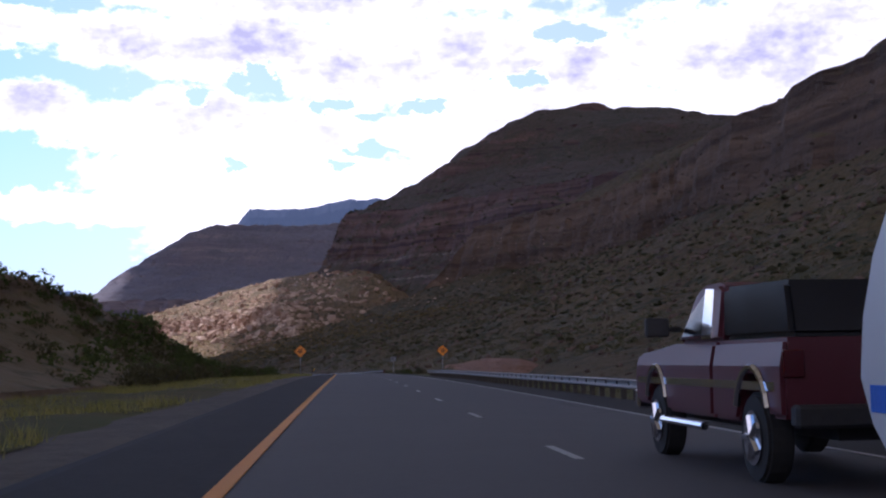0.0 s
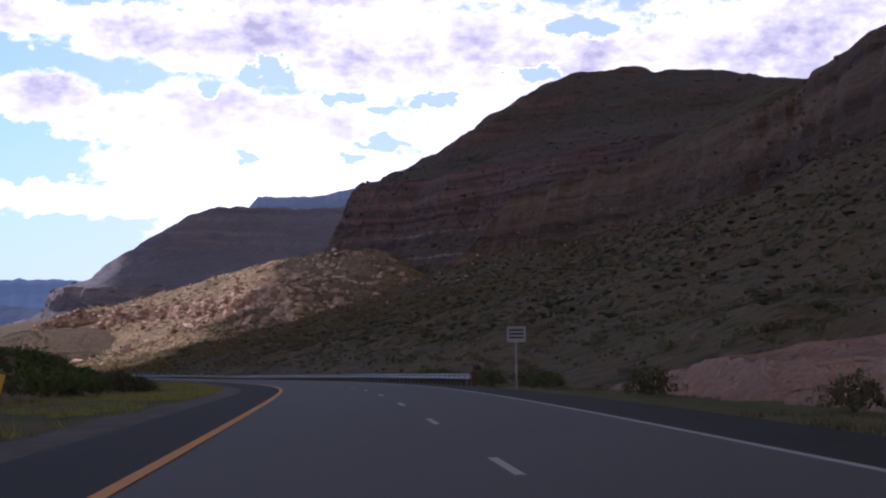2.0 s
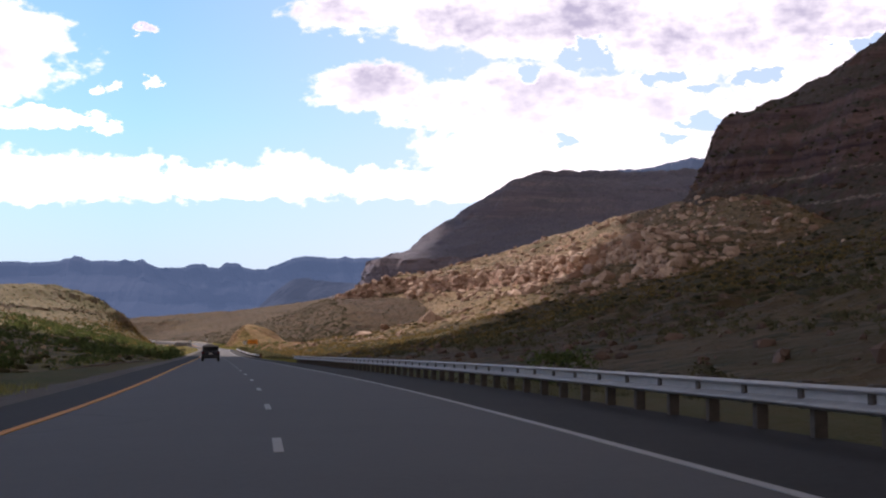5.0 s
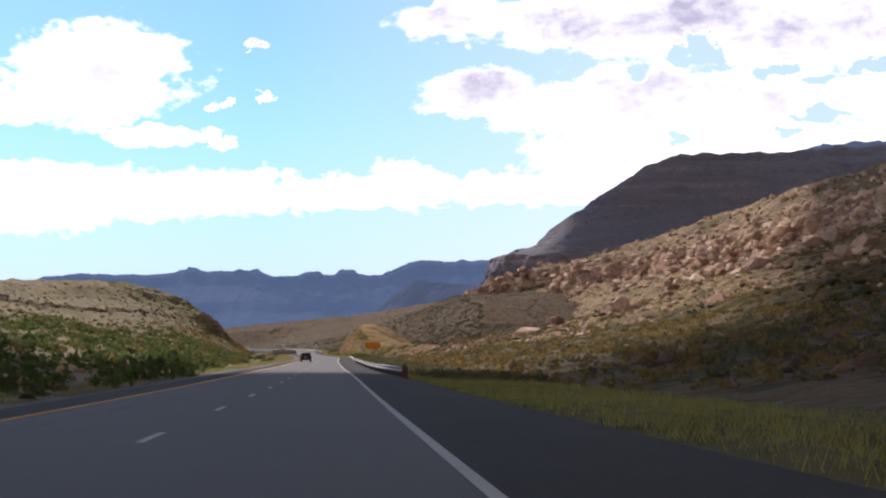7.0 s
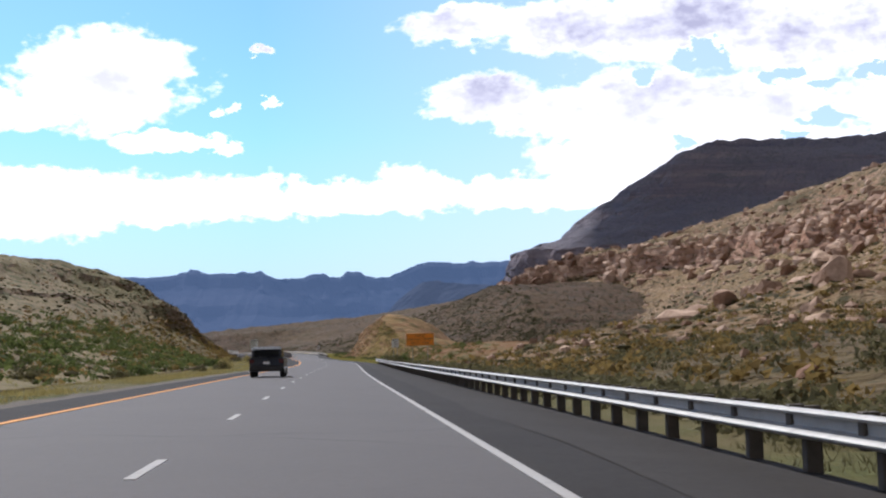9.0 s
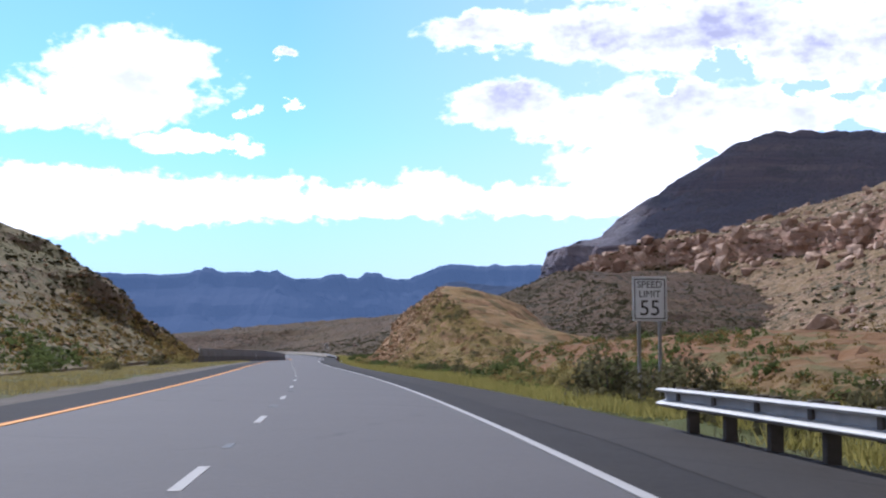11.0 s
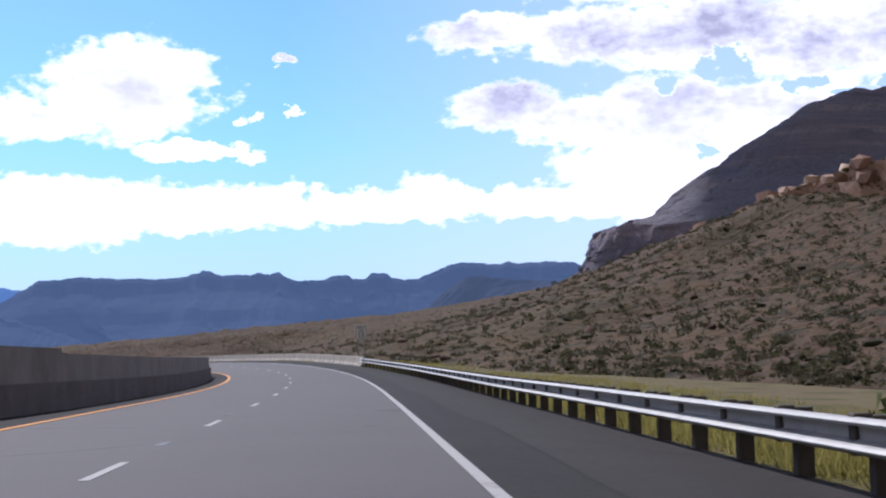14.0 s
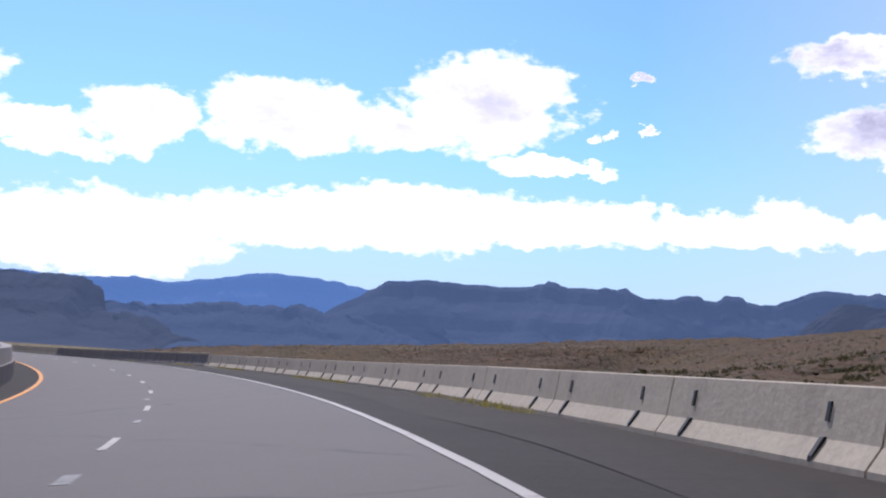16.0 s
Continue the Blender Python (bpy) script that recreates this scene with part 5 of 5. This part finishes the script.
def grass(name, pts, heights, mat, label, blades=9):
    n = len(pts)
    o = rng.normal(0, 0.16, (n, blades, 2))
    lean = rng.normal(0, 0.45, (n, blades, 2))
    h = heights[:, None] * rng.uniform(0.5, 1.1, (n, blades))
    a = rng.uniform(0, math.pi, (n, blades))
    w = 0.015 * np.stack([np.cos(a), np.sin(a)], -1)
    base = pts[:, None, :2] + o * K
    z = pts[:, None, 2]
    zz = np.broadcast_to(z, a.shape)
    p0 = np.concatenate([base - w * K, (zz - 0.04 * K)[..., None]], -1)
    p1 = np.concatenate([base + w * K, (zz - 0.04 * K)[..., None]], -1)
    p2 = np.concatenate([base + lean * h[..., None] * K, (zz + h * K)[..., None]], -1)
    V = np.stack([p0, p1, p2], 2).reshape(-1, 3)
    F = np.arange(len(V)).reshape(-1, 3)
    return tagged(mesh_object(name, V.tolist(), F.tolist(), mat), label, "grass", kind="stuff")


def strip(n, s0, s1, r0, r1):
    s, r = rng.uniform(s0, s1, n), rng.uniform(r0, r1, n)
    drop = np.where(r > 0, -0.20, -0.12) - 0.045 * (np.abs(r) - np.where(r > 0, 7.2, 7.4))
    return line(s, r, drop)


def clumped(P, scale, keep):
    d = np.array([noise.noise(Vector((p[0] / scale, p[1] / scale, 3.0))) for p in P])
    return P[d > np.quantile(d, 1 - keep)]


# scrub and stones on the slopes
for key, n, lo, hi, mat, j1 in (("spur", 6500, 0.45, 1.2, M_DARKSCRUB, 0.62), ("main", 2600, 0.7, 1.9, M_DARKSCRUB, 1.0), ("outcrop", 5000, 0.4, 1.15, M_SCRUB, 1.0), ("brown", 3000, 0.3, 0.8, M_DARKSCRUB, 1.0),
                                ("mesa", 1200, 0.8, 2.2, M_SCRUB, 0.6), ("left", 4500, 0.25, 0.75, M_SCRUB, 1.0)):
    P = sample(key, n, 0.10 if key == "spur" else 0.02, j1)
    scatter("scrub", P, K * (lo + (hi - lo) * rng.rand(len(P)) ** 2.5), mat, "scattered dark desert scrub on the slope", "scrub", flat=0.5, jag=0.45, sink=0.25)
# Spur: shade-toned stones up to 0.6 of its rows, pale red in sun.
for key, n, lo, hi, mat, j0, j1, *span in (("outcrop", 4200, 0.2, 1.1, M_REDSTONE, 0.02, 0.5), ("outcrop", 2600, 0.5, 3.2, M_REDSTONE, 0.45, 1.0), ("outcrop", 700, 1.4, 4.5, M_REDSTONE, 0.45, 0.75), ("spur", 4200, 0.15, 0.8, M_DARKSTONE, 0.02, 0.35, 0.6), ("spur", 1800, 0.4, 1.6, M_DARKSTONE, 0.3, 0.8, 0.6), ("spur", 1500, 0.12, 0.7, M_REDSTONE, 0.02, 0.7, 1.0, 0.6), ("main", 1600, 0.8, 3.4, M_DARKSTONE, 0.02, 0.5),
                                    ("left", 3600, 0.12, 0.5, M_STONE, 0.05, 1.0), ("brown", 500, 0.3, 1.0, M_DARKSTONE, 0.0, 1.0)):
    P = sample(key, n, j0, j1, span[1] if len(span) > 1 else 0.0, span[0] if span else 1.0)
    scatter("stones", P, K * (lo + (hi - lo) * rng.rand(len(P)) ** 4), mat, "loose fallen rock strewn over the slope", "rocks", flat=0.7, jag=0.38, sink=0.35, cube=True)
P = np.concatenate([sample("cut", 13000, 0.02, 1.0, 0.40, 0.90), sample("cut", 350, 0.02, 1.0, 0.05, 0.40)])
scatter("stones", P, K * (0.045 + 0.27 * rng.rand(len(P)) ** 4), M_STONE, "loose tan rubble on the road cut", "rocks", flat=0.7, jag=0.38, sink=0.35, cube=True)
P = sample("cut", 9000, 0.0, 1.0, 0.04, 0.46)
grass("grass", P, 0.08 + 0.20 * rng.rand(len(P)), M_GRASS, "dry tan grass on the shallow end of the road cut")
P = sample("cut", 700, 0.02, 1.0)
leafy("shrubs", P, K * (0.2 + 0.5 * rng.rand(len(P)) ** 2), M_SCRUB, "small dry shrubs on the road cut", 30)
P = sample("knoll", 1500, 0.05, 1.0)
leafy("shrubs", P, K * (0.5 + 1.3 * rng.rand(len(P)) ** 2), M_BUSH, "dark bushes covering the median knoll", 46)
P = sample("knoll", 2400, 0.0, 1.0)
leafy("shrubs", P, K * (0.4 + 0.8 * rng.rand(len(P)) ** 2), M_SCRUB, "grey-green brush covering the median knoll", 34)

P = sample("bank", 700, 0.0, 1.0)
leafy("shrubs", P, K * (0.2 + 0.45 * rng.rand(len(P)) ** 2), M_GOLD, "dry golden brush on the red soil bank", 34)
P = sample("bank", 420, 0.05, 1.0)
leafy("shrubs", P, K * (0.25 + 0.6 * rng.rand(len(P)) ** 2), M_BUSH, "green brush on the red soil bank", 36)
P = sample("spur", 900, 0.03, 0.2, 0.42, 0.98)
leafy("shrubs", P, K * (0.4 + 0.9 * rng.rand(len(P)) ** 2), M_SCRUB, "ochre and grey-green brush above the guardrail", 36)
P = sample("outcrop", 900, 0.02, 0.22, 0.0, 0.35)
leafy("shrubs", P, K * (0.4 + 0.8 * rng.rand(len(P)) ** 2), M_SCRUB, "grey-green brush at the foot of the red hill", 34)
P = sample("outcrop", 260, 0.15, 0.9, 0.0, 0.5)
scatter("stones", P, K * (1.2 + 3.4 * rng.rand(len(P)) ** 2), M_REDSTONE, "broken pale sandstone ledges on the red hill", "rocks", flat=0.45, jag=0.25, sink=0.4, base=ICO2, cube=True)
P = sample("left", 12000, 0.0, 0.45, 0.1, 0.8)
grass("grass", clumped(P, 9.0, 0.7), 0.15 + 0.3 * rng.rand(int(len(P) * 0.7)), M_GREENGRASS, "yellow-green grass on the flats below the hill")
P = sample("left", 1300, 0.02, 0.45, 0.1, 0.5)
leafy("shrubs", P, K * (0.4 + 0.9 * rng.rand(len(P)) ** 2), M_BUSH, "green brush at the foot of the hill", 34)

P = sample("left", 1200, 0.0, 0.5, 0.15, 0.47)
leafy("shrubs", P, K * (0.5 + 1.5 * rng.rand(len(P)) ** 2.5), M_BUSH, "green brush in drifts on the flats below the hill", 30)
P = sample("left", 2200, 0.0, 0.55, 0.2, 0.85)
leafy("shrubs", P, K * (0.3 + 0.9 * rng.rand(len(P)) ** 2), M_GOLD, "dry golden brush on the flats below the hill", 26)
P = np.concatenate([sample("spur", 9000, 0.0, 0.40, 0.5, 0.98), sample("outcrop", 5000, 0.02, 0.5, 0.0, 0.45)])
leafy("shrubs", P, K * (0.35 + 0.95 * rng.rand(len(P)) ** 2), M_GOLD, "dry golden brush on the rocky slope", 16)
P = np.concatenate([strip(1500, 606, 870, 8.6, 17), sample("spur", 1500, 0.02, 0.10, 0.5, 0.9)])
leafy("shrubs", P, K * (0.3 + 0.6 * rng.rand(len(P)) ** 2), M_SCRUB, "grey-green and ochre brush behind the guardrail", 30)
P = strip(420, 872, 990, 8.8, 14.5)
leafy("shrubs", P, K * (0.3 + 0.75 * rng.rand(len(P)) ** 1.8), M_BUSH, "green brush among the roadside grass", 44)
P = strip(380, 868, 1010, 8.4, 14.5)
leafy("shrubs", P, K * (0.25 + 0.6 * rng.rand(len(P)) ** 1.8), M_GOLD, "golden dry brush among the roadside grass", 40)
P = strip(320, 930, 1090, 9.4, 12.2)
leafy("shrubs", P, K * (0.25 + 0.45 * rng.rand(len(P)) ** 2), M_BUSH, "green brush between the grass and the road cut", 34)
P = np.concatenate([sample("brown", 11000, 0.02, 0.9, 0.03, 0.45), sample("brown", 6000, 0.02, 1.0, 0.45, 1.0), sample("brown", 2200, 0.02, 0.9, 0.0, 0.08)])
leafy("shrubs", P, K * (0.35 + 0.8 * rng.rand(len(P)) ** 2), M_DARKSCRUB, "low brown and olive brush covering the slope", 14)
P = sample("spur", 9000, 0.05, 0.45, 0.1, 0.62)
leafy("shrubs", P, K * (0.35 + 0.9 * rng.rand(len(P)) ** 2), M_SCRUB, "dull grey-green brush all over the dark slope", 14)
# boulders of the road cut that lie nearest the shoulder, each a thing
def boulder(label, seed):
    r = np.random.RandomState(seed)
    base, f = ICO2
    q = base * (1 + 0.13 * r.uniform(-1, 1, (len(base), 1)))
    q = np.sign(q) * np.abs(q) ** 0.8 * np.array([1.0, 0.8, 0.65])
    ob = mesh_object("boulder", (q * K).tolist(), f.tolist(), M_STONE)
    return tagged(ob, label, "boulder", "road-cut boulders")


kinds = [boulder("angular tan sandstone boulder at the road cut", 40 + k) for k in range(4)]
P = sample("cut", 120, 0.03, 0.6, 0.42, 0.95)
for i, p in enumerate(P):
    k = kinds[i % 4]
    size = 0.14 + 0.30 * rng.rand() ** 2.4
    m = pose(*p, rng.uniform(-25, 25), rng.uniform(-25, 25), rng.uniform(0, 360)) @ Matrix.Scale(size, 4)
    if i < 4:
        k.matrix_basis = m
    else:
        o = copy_thing(k, pose(0, 0, 0))
        o.matrix_basis = m

P = clumped(strip(34000, 840, 1090, 7.6, 17), 5.0, 0.9)
grass("grass", P + np.array([0, 0, 0.03]), 0.14 + 0.3 * rng.rand(len(P)), M_GREENGRASS, "tall yellow-green roadside grass by the road cut")
P = strip(9000, 888, 965, 7.7, 14)
grass("grass", P + np.array([0, 0, 0.05]), 0.2 + 0.34 * rng.rand(len(P)), M_GREENGRASS, "tall tufts of yellow-green grass before the road cut")
P = clumped(strip(16000, 560, 1050, -17.5, -7.6), 6.0, 0.6)
grass("grass", P, 0.12 + 0.22 * rng.rand(len(P)), M_GRASS, "dry yellow grass along the median")
P = clumped(strip(16000, -60, 420, -17.5, -7.2), 6.0, 0.65)
grass("grass", P, 0.12 + 0.26 * rng.rand(len(P)), M_GREENGRASS, "yellow-green grass along the median verge")
P = strip(3600, 505, 625, 7.6, 15)
grass("grass", P, 0.12 + 0.24 * rng.rand(len(P)), M_GREENGRASS, "dull green grass between the rails")
# Duller scrub tone here stands for the shade on the first stretch.
P = clumped(strip(14000, -60, 860, 7.6, 16), 6.0, 0.5)
grass("grass", P, 0.08 + 0.16 * rng.rand(len(P)), M_SCRUB, "dull dry grass behind the guardrail")
P = strip(7000, 1072, 1170, 7.5, 11.5)
grass("grass", P, 0.14 + 0.26 * rng.rand(len(P)), M_GREENGRASS, "bright green grass just behind the rail")
P = clumped(strip(7000, 1075, 1500, 7.9, 18), 6.0, 0.5)
grass("grass", P, 0.12 + 0.3 * rng.rand(len(P)), M_GREENGRASS, "green grass behind the rail and barrier")
s_ = rng.uniform(1173, 1330, 900)
P = line(s_, 6.66 - 0.08 * rng.rand(900), -0.11)
grass("grass", clumped(P, 6.0, 0.4), 0.06 + 0.1 * rng.rand(360), M_GREENGRASS, "weeds growing at the foot of the concrete barrier")

# bushes one could count beside the road
def bush(seed, mat, label):
    r = np.random.RandomState(seed)
    crown, k = [], 900
    d = r.normal(size=(k, 3))
    d /= np.linalg.norm(d, axis=1)[:, None]
    rad = r.uniform(0.5, 1.0, (k, 1)) ** 0.5 * (1 + 0.3 * np.sin(4 * d[:, :1] + seed) * np.cos(3 * d[:, 1:2]))
    c = d * rad
    c[:, 2] = np.abs(c[:, 2]) * 0.85 + 0.12
    a = r.normal(size=(k, 3))
    a /= np.linalg.norm(a, axis=1)[:, None]
    b = np.cross(a, d)
    q = r.uniform(0.045, 0.10, (k, 1))
    V = np.stack([c + a * q, c + b * q * 0.6, c - a * q, c - b * q * 0.6], 1).reshape(-1, 3)
    top = tagged(new("bush"), label, "bush", "roadside bushes")
    mesh_object("leaves", (V * K).tolist(), np.arange(len(V)).reshape(-1, 4).tolist(), mat, top)
    bm = bmesh.new()
    for j in range(6):
        e = Vector((r.uniform(-0.5, 0.5), r.uniform(-0.5, 0.5), r.uniform(0.4, 0.7)))
        rod(bm, (0, 0, -0.1), e, 0.022, 5)
    part("stems", bm, M_POST, top)
    return top


BUSH = [bush(61, M_BUSH, "rounded green bush beside the road"), bush(62, M_BUSH, "rounded green bush beside the road"), bush(63, M_SCRUB, "grey-green desert bush in the verge"), bush(64, M_GRASS, "dry yellowish desert bush in the verge")]
spots = []
for i in range(34):
    spots.append((rng.uniform(20, 330), -rng.uniform(12, 20), rng.uniform(0.9, 2.0), rng.choice([0, 1, 2])))
for i in range(22):
    spots.append((rng.uniform(905, 1075), rng.uniform(9.3, 12), rng.uniform(0.5, 1.0), rng.choice([0, 1, 2, 3])))
for i in range(24):
    spots.append((rng.uniform(560, 1000), -rng.uniform(12, 24), rng.uniform(0.7, 1.7), rng.choice([0, 2, 2, 3])))
for i in range(26):
    spots.append((rng.uniform(900, 960), rng.uniform(8.6, 12.5), rng.uniform(0.5, 1.1), rng.choice([0, 1, 2, 3])))
for i in range(18):
    spots.append((rng.uniform(110, 420), rng.uniform(9.5, 15), rng.uniform(0.7, 1.5), rng.choice([0, 2])))
for i in range(12):
    spots.append((rng.uniform(860, 900), rng.uniform(9.5, 15), rng.uniform(0.7, 1.4), rng.choice([0, 2, 3])))
spots += [(1068, 10.6, 1.7, 0), (1071, 12.4, 1.9, 1), (1073, 9.9, 1.2, 0), (870, 9.6, 1.5, 2), (873, 11.2, 1.6, 0)]
for i, (s, r, size, k) in enumerate(spots):
    drop = -0.15 - 0.045 * (abs(r) - 7.3) - (0.35 if abs(r) > 17 else 0.0)
    m = place(s, r, drop, rng.uniform(0, 360)) @ Matrix.Scale(size, 4)
    o = copy_thing(BUSH[k], pose(0, 0, 0))
    o.matrix_basis = m
for b in BUSH:
    b.matrix_basis = place(340 + 9 * BUSH.index(b), -15 - BUSH.index(b), -0.55) @ Matrix.Scale(1.3, 4)

# tar patches between the lane dashes, and a white bag in the verge
M_TAR = plain("black_tar", (0.012, 0.012, 0.012), rough=0.6)
for i in range(79, 128):
    s0 = dash_station(i) + 4.2 + rng.uniform(-0.8, 0.8)
    ln, wd = rng.uniform(0.5, 1.1), rng.uniform(0.05, 0.10)
    o = rng.uniform(-0.12, 0.12)
    d = solid_ribbon("tar_patch", [s0, s0 + ln * 0.3, s0 + ln * 0.7, s0 + ln], [(o - wd, 0.014), (o - wd * 0.8, 0.0225), (o + wd * 0.8, 0.0225), (o + wd, 0.014)], M_TAR)
    tagged(d, "small black tar patch on the lane joint", "tar patch", "tar patches")
bm = bmesh.new()
bmesh.ops.create_icosphere(bm, subdivisions=2, radius=0.2)
for v in bm.verts:
    v.co = Vector((v.co.x * 0.8, v.co.y * 0.7, max(v.co.z, -0.12))) * (1 + 0.35 * noise.noise(v.co * 9))
bag = part("plastic_bag", bm, M_SIGNWHITE)
tagged(bag, "crumpled white plastic bag lying in the verge", "bag")
bag.matrix_basis = place(1041.2, 7.5, -0.06) @ Matrix.Scale(0.62, 4)
